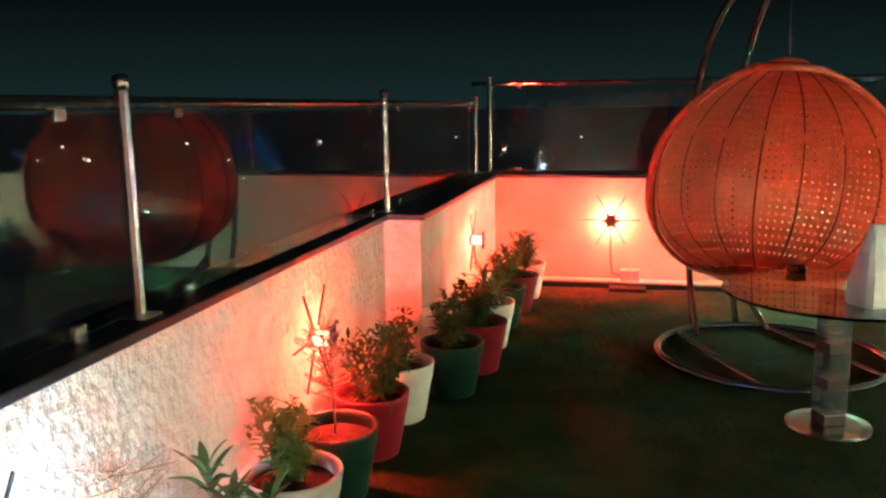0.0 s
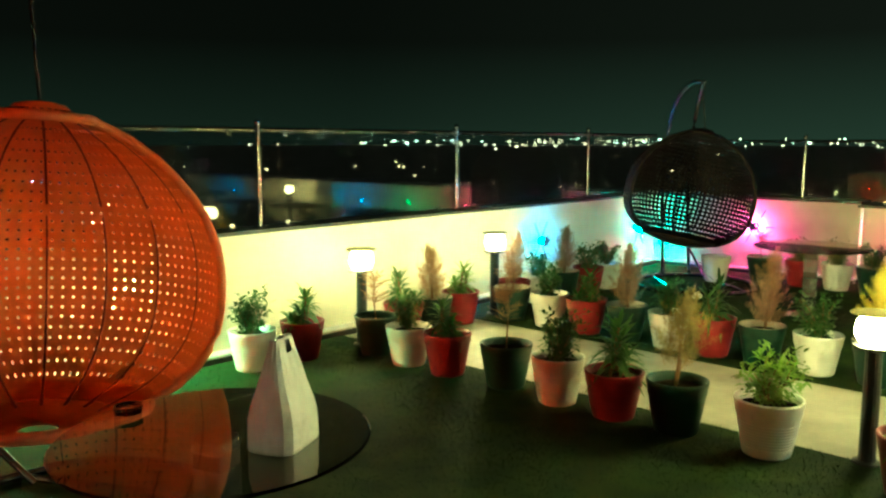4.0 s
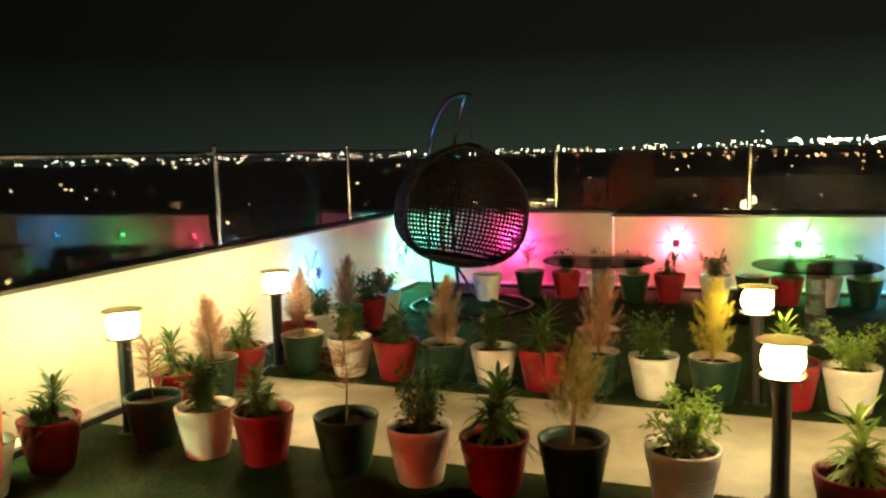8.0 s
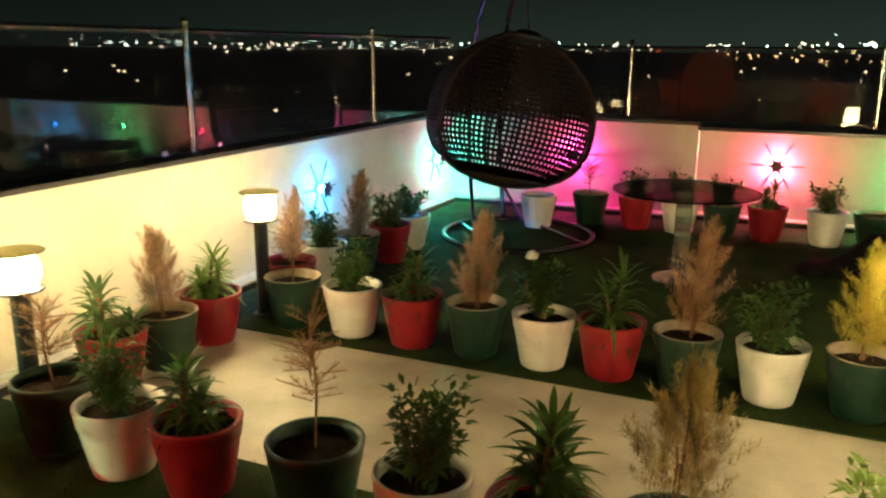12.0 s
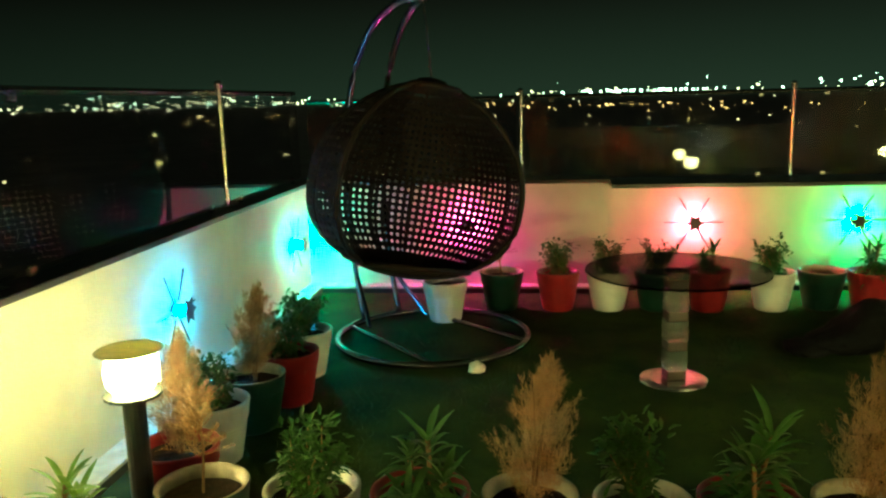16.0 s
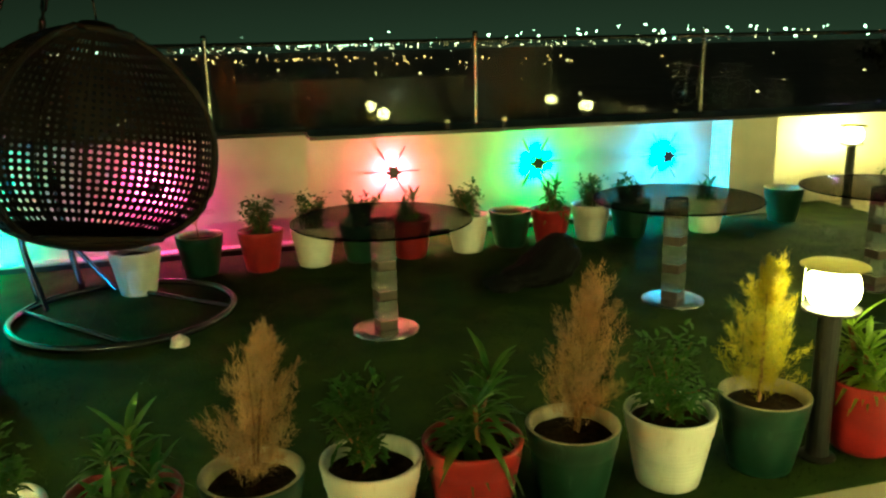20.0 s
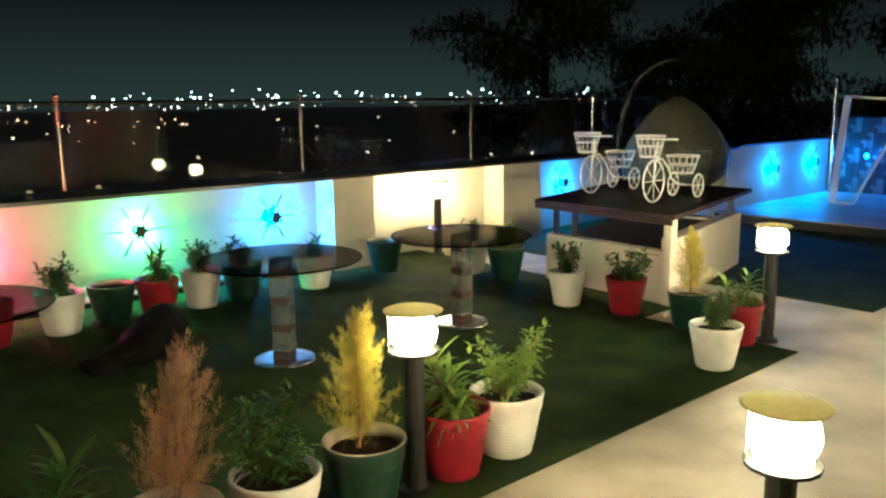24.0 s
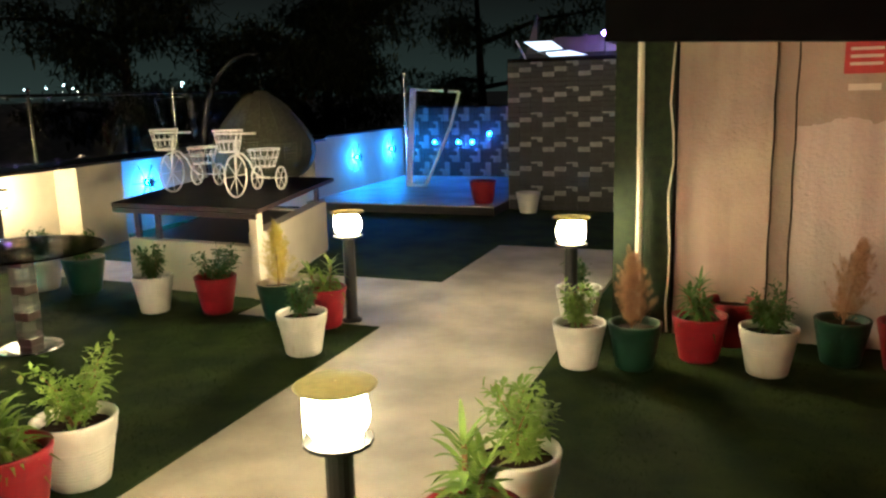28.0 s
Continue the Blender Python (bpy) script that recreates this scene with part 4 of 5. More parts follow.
def tricycle(at, turn):
    root = empty("wire_tricycle", at, turn, "white wire tricycle planter with two baskets", "planter", "wire tricycles on the box roof")
    def wheel_part(c, r, spokes):
        w = part("wheel", wheel(bmesh.new(), c, r, 0.009, spokes), WHITE_WIRE, root, smooth=True)
        for k in range(spokes):
            a = 2 * math.pi * k / spokes
            part("spoke", tube(bmesh.new(), [c, (c[0] + r * math.cos(a), c[1], c[2] + r * math.sin(a))], 0.004, 5), WHITE_WIRE, w)
    wheel_part((0, 0, 0.17), 0.16, 8)
    wheel_part((-0.52, 0.11, 0.10), 0.09, 6)
    wheel_part((-0.52, -0.11, 0.10), 0.09, 6)
    part("fork", tube(bmesh.new(), [(0, 0, 0.17), (-0.02, 0, 0.34), (-0.04, 0, 0.47)], 0.009, 6), WHITE_WIRE, root)
    part("handlebar", tube(bmesh.new(), [(-0.04, -0.17, 0.49), (-0.04, 0.17, 0.49)], 0.009, 6), WHITE_WIRE, root)
    part("frame_tube", tube(bmesh.new(), [(-0.02, 0, 0.34), (-0.12, 0, 0.33), (-0.22, 0, 0.26), (-0.28, 0, 0.17), (-0.38, 0, 0.12), (-0.52, 0, 0.10)], 0.009, 6), WHITE_WIRE, root)
    part("axle", tube(bmesh.new(), [(-0.52, -0.12, 0.10), (-0.52, 0.12, 0.10)], 0.006, 6), WHITE_WIRE, root)
    def basket(c, r0, r1, z0, z1):
        b = part("basket", tube(bmesh.new(), [(c[0] + r1 * math.cos(2 * math.pi * k / 20), c[1] + r1 * math.sin(2 * math.pi * k / 20), z1) for k in range(20)], 0.006, 5, True), WHITE_WIRE, root)
        part("hoop", tube(bmesh.new(), [(c[0] + r0 * math.cos(2 * math.pi * k / 20), c[1] + r0 * math.sin(2 * math.pi * k / 20), z0) for k in range(20)], 0.005, 5, True), WHITE_WIRE, b)
        part("hoop", tube(bmesh.new(), [(c[0] + (r0 + r1) / 2 * math.cos(2 * math.pi * k / 20), c[1] + (r0 + r1) / 2 * math.sin(2 * math.pi * k / 20), (z0 + z1) / 2) for k in range(20)], 0.004, 5, True), WHITE_WIRE, b)
        for k in range(14):
            a = 2 * math.pi * k / 14
            part("wire", tube(bmesh.new(), [(c[0] + r0 * math.cos(a), c[1] + r0 * math.sin(a), z0), (c[0] + r1 * math.cos(a + 0.3), c[1] + r1 * math.sin(a + 0.3), z1)], 0.003, 4), WHITE_WIRE, b)
    basket((0.07, 0), 0.075, 0.11, 0.36, 0.52)
    basket((-0.46, 0), 0.085, 0.13, 0.20, 0.34)
    return root

tricycle((6.86, -0.72, 0.801), 95).scale = (1.18, 1.18, 1.18)
tricycle((7.76, -0.96, 0.801), 95).scale = (1.18, 1.18, 1.18)


# ---- house ----
tagged(part("wall_south", box((-2.19, -0.47, 0), (2.255, -0.22, 2.7)), HOUSE), "weathered cream plaster house wall", "wall", kind="structure")
tagged(part("wall_south", box((2.395, -0.47, 0), (2.98, -0.22, 2.7)), HOUSE), "weathered cream plaster house wall", "wall", kind="structure")
tagged(part("wall_south", box((2.255, -0.47, 0), (2.395, -0.236, 2.7)), HOUSE), "shallow plaster groove in the house wall", "wall", kind="structure")
# thin dark tubes modelled as the shadow lines at the groove's two edges
for x in (2.262, 2.388):
    part("groove_shade_line", tube(bmesh.new(), [(x + 0.004 * math.sin(k * 1.7), -0.219, 0.05 + k * 0.13) for k in range(16)], 0.006, 5), BARK, bpy.data.objects["wall_south"], "dark line standing for the shade at the groove edge")
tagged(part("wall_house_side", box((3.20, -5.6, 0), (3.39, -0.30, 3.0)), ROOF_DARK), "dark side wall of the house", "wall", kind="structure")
tagged(part("wall_turf", box((3.00, -0.30, 0), (3.39, -0.20, 2.7)), WALL_TURF), "strip of artificial green wall turf", "wall covering", kind="structure")
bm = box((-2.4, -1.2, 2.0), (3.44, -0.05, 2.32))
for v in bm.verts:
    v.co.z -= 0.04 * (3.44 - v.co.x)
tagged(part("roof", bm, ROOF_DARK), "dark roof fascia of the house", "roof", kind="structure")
tagged(part("drain_pipe", tube(bmesh.new(), [(3.21, -0.14, 0.05), (3.21, -0.15, 1.0), (3.22, -0.16, 2.0)], 0.022, 10), PIPE_MAT), "cream plastic drain pipe on the green wall", "pipe")
rng = random.Random(5)
tagged(part("cable", tube(bmesh.new(), [(3.01 + 0.012 * math.sin(k * 1.7) + rng.uniform(-0.006, 0.006), -0.18, 0.03 + 0.195 * k) for k in range(11)], 0.008, 6), PIPE_MAT, smooth=True), "pale loose cable hanging down the wall edge", "cable")
sign = empty("notice_board", (1.77, -0.218, 1.75), 0, "red notice board with pale lines on the wall", "sign")
part("board", box((0.0, 0, 0), (0.24, 0.012, 0.19), 0.003), SIGN_RED, sign)
for k in range(3):
    part("line_bar", box((0.03, 0.012, 0.05 + k * 0.045), (0.21, 0.015, 0.068 + k * 0.045)), SIGN_PALE, sign)
part("lower_bar", box((0.03, 0, -0.10), (0.21, 0.008, -0.06)), SIGN_PALE, sign)

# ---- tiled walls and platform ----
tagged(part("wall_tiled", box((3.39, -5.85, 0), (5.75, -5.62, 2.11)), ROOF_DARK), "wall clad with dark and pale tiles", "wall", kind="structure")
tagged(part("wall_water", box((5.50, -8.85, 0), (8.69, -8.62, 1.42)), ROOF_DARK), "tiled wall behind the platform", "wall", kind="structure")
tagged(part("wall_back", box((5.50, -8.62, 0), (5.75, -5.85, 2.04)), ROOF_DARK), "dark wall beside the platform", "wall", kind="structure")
step = tagged(part("platform", box((5.77, -8.62, 0), (8.69, -4.98, 0.125)), COPING), "raised dark stone platform with a pale top", "platform", kind="structure")
part("platform_top", box((5.77, -8.62, 0.125), (8.69, -4.96, 0.14), 0.004), CONCRETE, step, "pale slab on top")


def tile_wall(parent, x0, x1, z0, z1, y, w, h, pale_rule, thin_rule, seed):
    rng = random.Random(seed)
    dark = mesh_from("tile", box((0.002, 0, 0.002), (w - 0.002, 0.012, h - 0.002)), TILE_DARK)
    pale = mesh_from("tile", box((0.002, 0, 0.002), (w - 0.002, 0.020, h - 0.002)), TILE_LIGHT)
    bm = box((0.002, 0, 0.002), (w * 0.42, 0.020, h - 0.002))
    block(bm, (w * 0.43, 0, h * 0.62), (w - 0.002, 0.020, h - 0.002))
    thin = mesh_from("tile", bm, TILE_LIGHT)
    for i in range(int((z1 - z0) / h)):
        for j in range(int((x1 - x0) / w)):
            ob = new("tile", pale if pale_rule(i, j) else dark)
            ob.parent = parent
            ob.location = (x0 + j * w, y + rng.uniform(0, 0.006), z0 + i * h)
            if thin_rule(i, j):
                ob = new("tile", thin)
                ob.parent = parent
                ob.location = (x0 + j * w, y + 0.012, z0 + i * h)


tile_wall(bpy.data.objects["wall_tiled"], 3.93, 5.75, 0.02, 2.11, -5.618, 0.165, 0.068, lambda i, j: (i % 5 == 3 and j % 3 == 0) or (i % 5 == 2 and j % 3 == 1), lambda i, j: i % 5 == 4 and j % 3 == 2, 3)
tile_wall(bpy.data.objects["wall_water"], 5.77, 8.67, 0.15, 1.42, -8.618, 0.100, 0.125, lambda i, j: (j % 4, i % 4) in ((0, 0), (2, 2), (0, 1)), lambda i, j: (j % 4, i % 4) in ((1, 0), (3, 2), (2, 3)), 4)
for k, (x, z) in enumerate(((8.05, 0.77), (7.58, 0.77), (7.31, 0.77), (6.98, 0.92))):
    fl = empty("wall_spot", (x, -8.59, z), 0, "small blue glowing spot on the tiled wall", "wall lamp", "blue spots on the tiled wall")
    bm = bmesh.new()
    lathe(bm, [(0.03, 0.0), (0.04, 0.01), (0.03, 0.03)], 12, True)
    bmesh.ops.rotate(bm, verts=bm.verts, cent=(0, 0, 0), matrix=Matrix.Rotation(-math.pi / 2, 3, "X"))
    part("lens", bm, glow("blue_spot", (0.05, 0.35, 1.0), 20), fl)
    lp = point_lamp("spot_light", (0, 0.12, 0), (0.03, 0.20, 1.0), 6.0, 0.03)
    lp.parent = fl

# leaning swing frame
sw = empty("swing_frame", (7.73, -7.0, 0.14), 0, "leaning white metal frame on the platform", "frame")
part("plank", box((-0.05, -0.02, 0), (0.05, 0.02, 1.62), 0.004), WHITE_WIRE, sw, "broad white upright").matrix_basis = pose(0.17, 0, 0, 0, -4.5, 0)
for a, b in (((0.05, 0, 1.60), (-0.76, 0, 1.54)), ((-0.76, 0, 1.54), (-0.60, 0, 1.0)), ((-0.60, 0, 1.0), (-0.14, 0, 0.02)), ((-0.14, 0, 0.02), (0.17, 0, 0.02))):
    part("bar", tube(bmesh.new(), [a, b], 0.024, 6), WHITE_WIRE, sw)
part("clamp", box((-0.58, -0.03, 1.535), (-0.50, 0.03, 1.60), 0.004), BLACK_IRON, sw)
tagged(part("pole", tube(bmesh.new(), [(8.62, -8.56, 0.14), (8.62, -8.56, 2.05)], 0.03, 10), STEEL), "slim metal pole at the platform corner", "pole")

# lit panels, lamps and sheet on top of the tiled wall
def slab(outline, y_low, y_high, thick):
    """A flat plate whose outline is given in x and z; it leans from y_low at its foot to y_high at its top."""
    low, high = min(z for x, z in outline), max(z for x, z in outline)
    bm = bmesh.new()
    faces = []
    for off in (0.0, thick):
        faces.append([bm.verts.new((x, y_low + (y_high - y_low) * (z - low) / (high - low) + off, z)) for x, z in outline])
    bm.faces.new(faces[0])
    bm.faces.new(faces[1][::-1])
    for k in range(len(outline)):
        n = (k + 1) % len(outline)
        bm.faces.new((faces[0][k], faces[1][k], faces[1][n], faces[0][n]))
    bmesh.ops.recalc_face_normals(bm, faces=bm.faces)
    return bm


FLOOD = glow("flood_glow", (0.80, 0.95, 1.0), 0.85)
fl = empty("flood_lamp", (5.15, -5.68, 2.11), 0, "long lit flood lamp with two tilted faces on the tiled wall", "flood lamp", "flood lamps")
part("lens", slab(((0.415, 0.23), (0.17, 0.09), (-0.17, 0.11), (0.01, 0.23)), 0.02, -0.10, 0.008), FLOOD, fl, "white glowing face")
part("lens", slab(((0.08, 0.07), (0.01, 0.015), (-0.51, 0.02), (-0.26, 0.09)), 0.05, -0.02, 0.008), FLOOD, fl, "white glowing face")
part("housing", slab(((0.44, 0.245), (0.19, 0.075), (-0.03, 0.0), (-0.54, 0.0), (-0.24, 0.105), (0.02, 0.245)), 0.028, -0.13, -0.02), CAP_STEEL, fl)
part("strut", tube(bmesh.new(), [(0.51, -0.06, 0.25), (0.35, 0.03, 0.0)], 0.012, 6), WHITE_WIRE, fl)
fl = empty("flood_lamp", (4.07, -5.66, 2.11), 0, "short lit flood lamp on the tiled wall", "flood lamp", "flood lamps")
part("lens", slab(((0.16, 0.02), (0.12, 0.15), (-0.13, 0.18), (-0.13, 0.03)), 0.04, -0.06, 0.008), FLOOD, fl, "white glowing face")
part("housing", slab(((0.18, 0.0), (0.13, 0.17), (-0.13, 0.20), (-0.13, 0.0)), 0.030, -0.08, -0.02), CAP_STEEL, fl)
can = empty("canopy_sheet", (4.75, -5.80, 2.11), 0, "dull pinkish slanted roof sheet above the tiled wall", "roof sheet")
part("sheet", slab(((0.43, 0.06), (0.40, 0.28), (-0.80, 0.29), (-0.80, 0.06)), 0.0, -0.08, 0.02), SHEET, can)
part("bearer", box((-0.80, -0.06, 0.0), (0.88, 0.0, 0.06)), BLACK_IRON, can)
part("fin", slab(((0.80, 0.06), (0.63, 0.06), (0.63, 0.62)), -0.03, -0.05, 0.02), SHEET, can, "pale triangular end fin")
for x, z, colour, tone in ((4.42, 0.29, (0.35, 0.18, 1.0), "violet"), (4.25, 0.24, (0.55, 0.60, 1.0), "bluish white")):
    lp = empty("party_lamp", (x, -5.70, 2.11), 0, "small " + tone + " glowing stage lamp on a bracket", "stage lamp", "stage lamps")
    part("bracket", tube(bmesh.new(), [(0, 0, 0), (0, 0, z - 0.03)], 0.012, 6), BLACK_IRON, lp)
    bm = bmesh.new()
    lathe(bm, [(0.035, 0.0), (0.045, 0.04), (0.045, 0.09), (0.03, 0.10)], 14, True)
    bmesh.ops.rotate(bm, verts=bm.verts, cent=(0, 0, 0), matrix=Matrix.Rotation(math.pi / 2, 3, "X"))
    bmesh.ops.translate(bm, verts=bm.verts, vec=(0, 0.05, z))
    part("housing", bm, BLACK_IRON, lp)
    bm = bmesh.new()
    bmesh.ops.create_uvsphere(bm, u_segments=12, v_segments=8, radius=0.034)
    bmesh.ops.translate(bm, verts=bm.verts, vec=(0, 0.07, z))
    part("lens", bm, glow(tone.split()[0] + "_lens", colour, 30), lp).visible_shadow = False
    pl = point_lamp("party_light", (0, 0.13, z), colour, 7, 0.03)
    pl.parent = lp

# ---- the paper bag and ashtray on the table ----
bag = empty("carrier_bag", (0.58, 4.40, 0.7225), 24, "white plastic carrier bag standing on the glass table", "bag")


def bag_shell(name, prof, bottom, mat, label, cut=()):
    verts, faces = [], []
    for i, (a, b, z, square) in enumerate(prof):
        for k in range(24):
            t = 2 * math.pi * (k + 0.5) / 24
            c, q = math.cos(t), math.sin(t)
            n = (1 / max(abs(c), abs(q))) ** square
            wob = 0.006 * noise.noise(Vector((c * 4, q * 4, z * 18)))
            verts.append((a * c * n + wob, b * q * n + wob, z))
    for i in range(len(prof) - 1):
        for k in range(24):
            if (i, k) not in cut:
                faces.append((i * 24 + k, i * 24 + (k + 1) % 24, (i + 1) * 24 + (k + 1) % 24, (i + 1) * 24 + k))
    if bottom:
        faces.append(tuple(range(23, -1, -1)))
    ob = raw(name, verts, faces, mat, bag, label)
    ob.modifiers.new("thickness", "SOLIDIFY").thickness = 0.0015
    return ob


bag_shell("bag_base", [(0.116, 0.086, 0.0, 0.9), (0.120, 0.090, 0.012, 0.9), (0.119, 0.089, 0.06, 0.9), (0.117, 0.087, 0.105, 0.9)], True, BAG, "boxy filled lower part")
bag_shell("bag_body", [(0.118, 0.088, 0.103, 0.9), (0.110, 0.078, 0.15, 0.9), (0.100, 0.060, 0.205, 0.85), (0.088, 0.044, 0.26, 0.8), (0.077, 0.032, 0.305, 0.7)], False, BAG, "thin crumpled upper part")
bag_shell("handle", [(0.077, 0.032, 0.305, 0.7), (0.072, 0.026, 0.322, 0.7), (0.066, 0.021, 0.350, 0.6), (0.061, 0.018, 0.366, 0.6), (0.056, 0.016, 0.374, 0.5)], False, BAG, "flattened top with a punched grip hole", {(1, 5), (1, 6), (1, 17), (1, 18), (2, 5), (2, 6), (2, 17), (2, 18)})
ash = empty("ashtray", (0.36, 5.08, 0.7225), 0, "small round smoked glass ashtray on the table", "ashtray")
bm = bmesh.new()
lathe(bm, [(0.03, 0.0), (0.05, 0.004), (0.055, 0.035), (0.05, 0.038), (0.044, 0.012), (0.01, 0.01)], 20)
part("bowl", bm, TABLE_GLASS, ash, smooth=True)

cup = empty("steel_lighter", (0.92, 4.92, 0.7225), 0, "small polished steel cylinder standing on the table", "lighter")
bm = bmesh.new()
lathe(bm, [(0.016, 0.0), (0.018, 0.003), (0.018, 0.085), (0.016, 0.088)], 16, True)
part("case", bm, STEEL, cup, smooth=False)
bm = bmesh.new()
lathe(bm, [(0.013, 0.089), (0.014, 0.092), (0.014, 0.108), (0.010, 0.112)], 16, True)
part("cap", bm, DARK_STEEL, cup)

# low black heap, higher at one end, and paper scrap on the turf
bm = bmesh.new()
bmesh.ops.create_icosphere(bm, subdivisions=4, radius=1.0)
for v in bm.verts:
    d = v.co.copy()
    k = 1 + 0.16 * noise.noise(d * 2.5) + 0.06 * noise.noise(d * 7.0)
    high = 0.28 - 0.15 * math.tanh(d.y * 2.2)
    v.co = Vector((0.03 + (0.25 - 0.03 * d.y) * d.x * k, 0.42 * d.y * k, max(high * 0.5 + high * 0.55 * d.z * k, 0.0)))
sack = tagged(part("sack", bm, BLACK_HEAP, smooth=True), "low black heap on the turf", "sack")
sack.location = (7.98, 3.58, 0.012)
sack.scale = (0.85, 0.72, 0.95)
bm = bmesh.new()
bmesh.ops.create_icosphere(bm, subdivisions=3, radius=1.0)
for v in bm.verts:
    d = v.co.copy()
    k = 1 + 0.2 * noise.noise(d * 3.1 + Vector((4, 1, 2)))
    v.co = Vector((-0.04 + 0.20 * d.x * k, 0.40 + 0.20 * d.y * k, max(0.045 + 0.055 * d.z * k, 0.0)))
part("flat_end", bm, BLACK_HEAP, sack, "flat end of the heap", True)
bm = bmesh.new()
bmesh.ops.create_icosphere(bm, subdivisions=2, radius=0.055)
for v in bm.verts:
    v.co *= 1 + 0.5 * noise.noise(v.co * 40)
    v.co.z = max(v.co.z * 0.8 + 0.03, 0.0)
scrap = tagged(part("paper_scrap", bm, PAPER), "crumpled pale paper scrap on the turf", "litter")
scrap.location = (7.49, 6.075, 0.012)

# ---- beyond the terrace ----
tagged(raw("ground", [(-4800, -4800, -14), (4800, -4800, -14), (4800, 4800, -14), (-4800, 4800, -14)], [(0, 1, 2, 3)], LAND), "dark open land far below the terrace, given a faint glow", "ground", kind="structure")
tagged(part("building", box((-2.19, -9.2, -14), (10.14, 8.05, -0.30)), PLASTER_FINE), "storeys of the building below the terrace", "building", kind="structure")

rng = random.Random(7)


def lights(name, groups, colour, strength, size, label):
    """groups: (count, bearing, bearing spread, distance, distance spread, lowest, highest)."""
    verts, faces = [], []
    for count, turn, wide, far, deep, zmin, zmax in groups:
        for q in range(count):
            a = math.radians(rng.gauss(turn, wide))
            d = min(4600.0, max(60.0, far * (1 + deep * rng.uniform(-1, 1))))
            p = Vector((d * math.cos(a), d * math.sin(a), rng.uniform(zmin, zmax)))
            s = size * d * rng.uniform(0.4, 1.3)
            b = len(verts)
            for k in range(8):
                verts.append((p.x + (s if k & 1 else -s), p.y + (s if k & 2 else -s), p.z + (s if k & 4 else -s)))
            for f in ((0, 1, 3, 2), (4, 6, 7, 5), (0, 4, 5, 1), (2, 3, 7, 6), (0, 2, 6, 4), (1, 5, 7, 3)):
                faces.append(tuple(b + k for k in f))
    return tagged(raw(name, verts, faces, glow(name + "_glow", colour, strength)), label, "lights", kind="stuff")


lights("city_lights", [(70, 32, 9, 2600, 0.3, -8, 12), (60, 12, 6, 3000, 0.3, -4, 14), (70, -8, 9, 3300, 0.2, 0, 26), (60, -30, 9, 2600, 0.3, -4, 26), (50, -2, 30, 2200, 0.4, -10, 6)], (1.0, 0.88, 0.62), 7.0, 0.00055, "far warm city lights along the horizon")
lights("pale_city_lights", [(60, -7, 2.6, 3600, 0.04, 14, 22), (40, -22, 8, 3800, 0.1, 15, 75), (30, -38, 7, 3000, 0.2, 8, 50), (30, 20, 14, 3000, 0.3, -2, 16)], (0.72, 1.0, 0.88), 10.0, 0.0007, "pale greenish city lights along the horizon")
lights("street_lights", [(34, -4, 4.5, 1150, 0.10, -13, -10), (22, -14, 6, 760, 0.25, -13, -9), (8, 4, 1, 1700, 0.05, -12, -9)], (1.0, 0.62, 0.28), 6.0, 0.0006, "orange street lights below the horizon")
lights("town_lights", [(40, -10, 28, 330, 0.6, -13, -4), (26, 55, 26, 300, 0.6, -13, -5), (16, 110, 22, 260, 0.6, -12, -5)], (1.0, 0.78, 0.45), 4.0, 0.0007, "scattered warm lights of houses below")


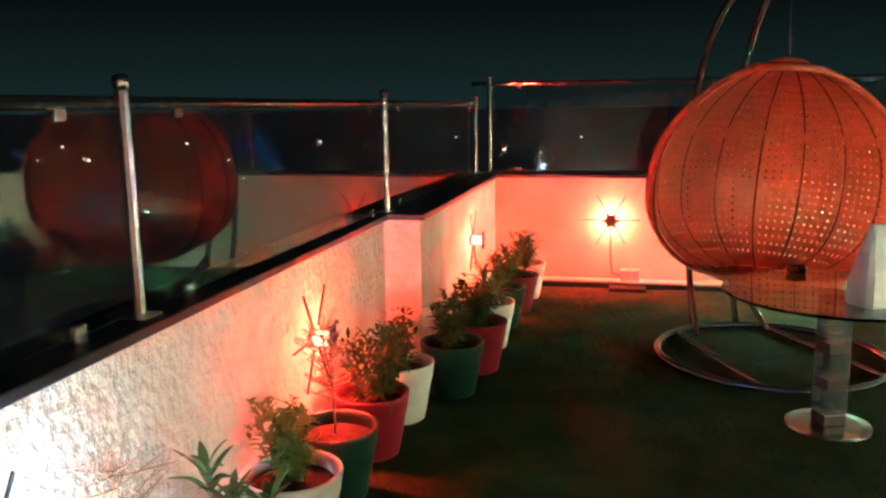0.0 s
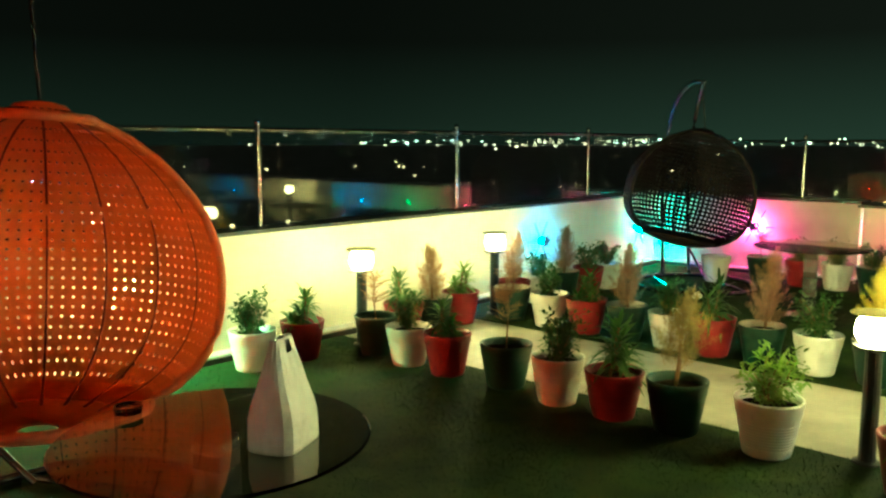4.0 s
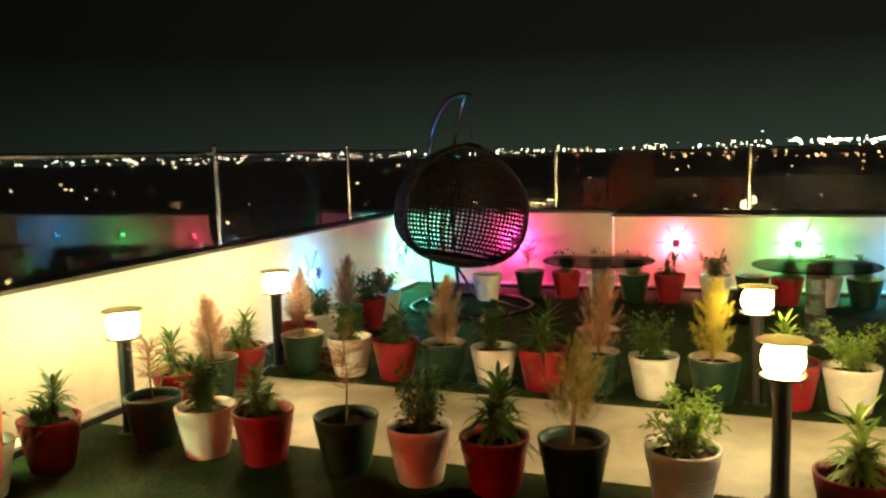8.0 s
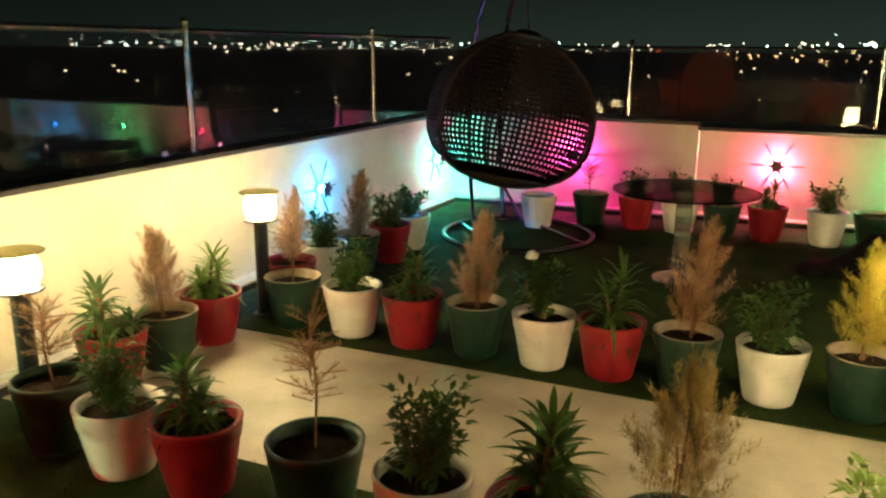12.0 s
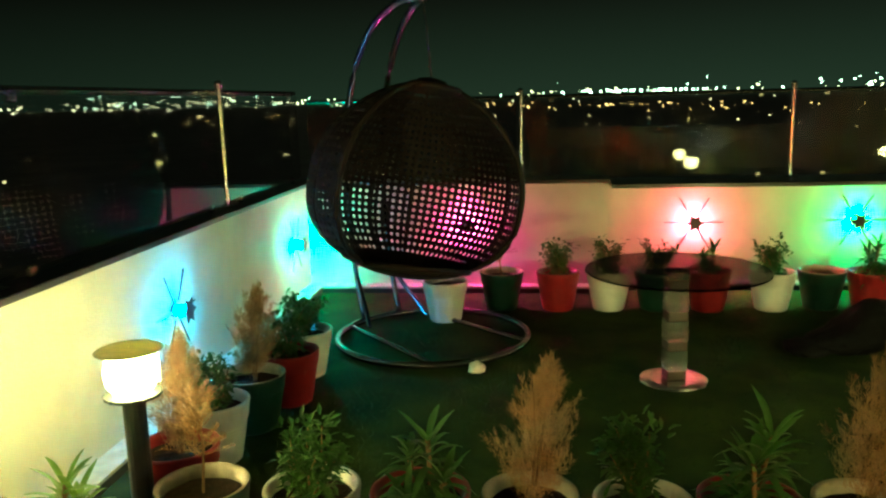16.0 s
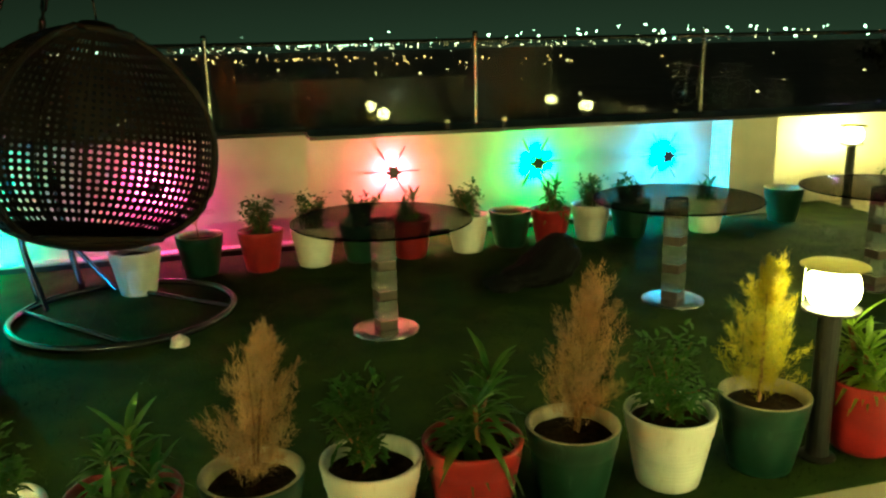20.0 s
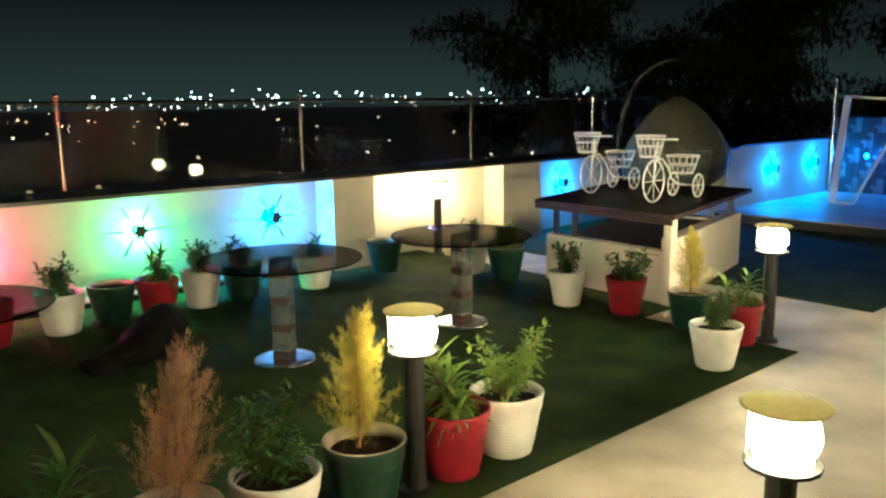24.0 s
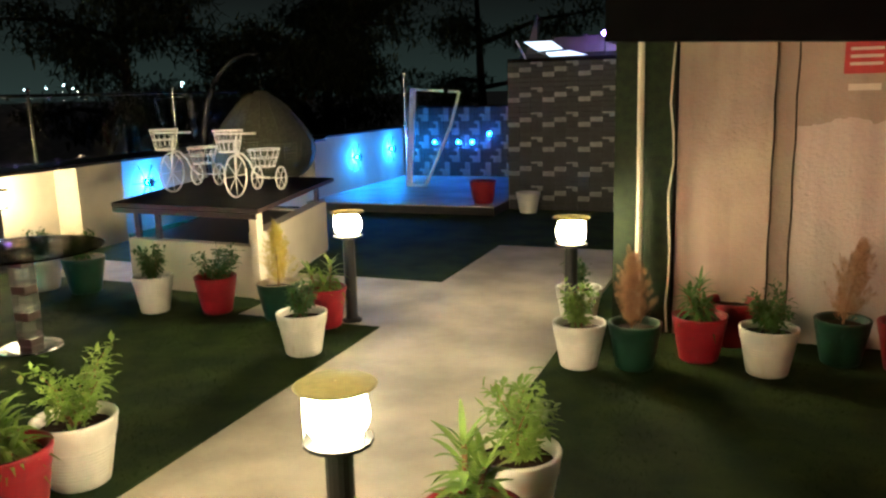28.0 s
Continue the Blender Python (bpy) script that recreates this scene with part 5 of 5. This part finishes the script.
# ---- trees behind the parapet ----
def tree(at, height, spread, seed):
    r = random.Random(seed)
    root = empty("tree", at, r.uniform(0, 360), "tall dark leafy tree seen against the night sky", "tree", "trees beyond the parapet")
    part("trunk", tube(bmesh.new(), [(0, 0, 0), (0.2, 0.1, height * 0.3), (0.1, 0.3, height * 0.62), (0.3, 0.2, height * 0.85)], [0.42, 0.32, 0.2, 0.06], 8), BARK, root, smooth=True)
    verts, faces = [], []
    for k in range(18):
        f = r.uniform(0.66, 0.97)
        a = r.uniform(0, 2 * math.pi)
        reach = spread * r.uniform(0.5, 1.0) * (1.45 - 0.8 * f)
        start = Vector((0.15, 0.2, height * f))
        tip = start + Vector((reach * math.cos(a), reach * math.sin(a), reach * r.uniform(-0.05, 0.3)))
        part("limb", tube(bmesh.new(), [start, (start + tip) / 2 + Vector((0, 0, 0.25)), tip], [0.10, 0.07, 0.02], 6), BARK, root)
        for c in range(9):
            centre = start.lerp(tip, r.uniform(0.2, 1.05)) + random_way(r) * 0.5
            size = r.uniform(0.5, 1.0)
            for q in range(110):
                d = random_way(r) * size * r.random() ** 0.33
                leaf_at(verts, faces, centre + Vector((d.x, d.y, d.z * 0.6)), random_way(r), Vector((0, 0, 1)), r.uniform(0.16, 0.30), r.uniform(0.14, 0.22), 0.2, 1)
    raw("crown", verts, faces, CROWN, root)
    return root


tree((19.5, -13.0, -14), 22.5, 6.0, 11)
tree((16.0, -18.5, -14), 24.0, 6.5, 13)
tree((11.5, -22.0, -14), 23.0, 6.0, 14)
tree((13.5, -14.0, -14), 18.0, 4.0, 15)


# ---- turf blades ----
def blades(name, count, x0, x1, y0, y1, seed):
    g = np.random.default_rng(seed)
    p = np.stack([g.uniform(x0, x1, count), g.uniform(y0, y1, count), np.full(count, 0.010)], 1)
    a = g.uniform(0, 2 * np.pi, count)
    w = np.stack([np.cos(a), np.sin(a), np.zeros(count)], 1) * 0.0022
    tip = p + np.stack([g.normal(0, 0.005, count), g.normal(0, 0.005, count), g.uniform(0.008, 0.015, count)], 1)
    verts = np.stack([p - w, p + w, tip], 1).reshape(-1, 3)
    return tagged(raw(name, verts.tolist(), np.arange(count * 3).reshape(-1, 3).tolist(), BLADE), "short green blades of the artificial turf", "turf", kind="stuff")


blades("turf_blades", 90000, -1.9, 3.67, 0.2, 7.6, 21)
blades("turf_blades", 60000, 5.07, 9.5, 0.31, 7.6, 22)
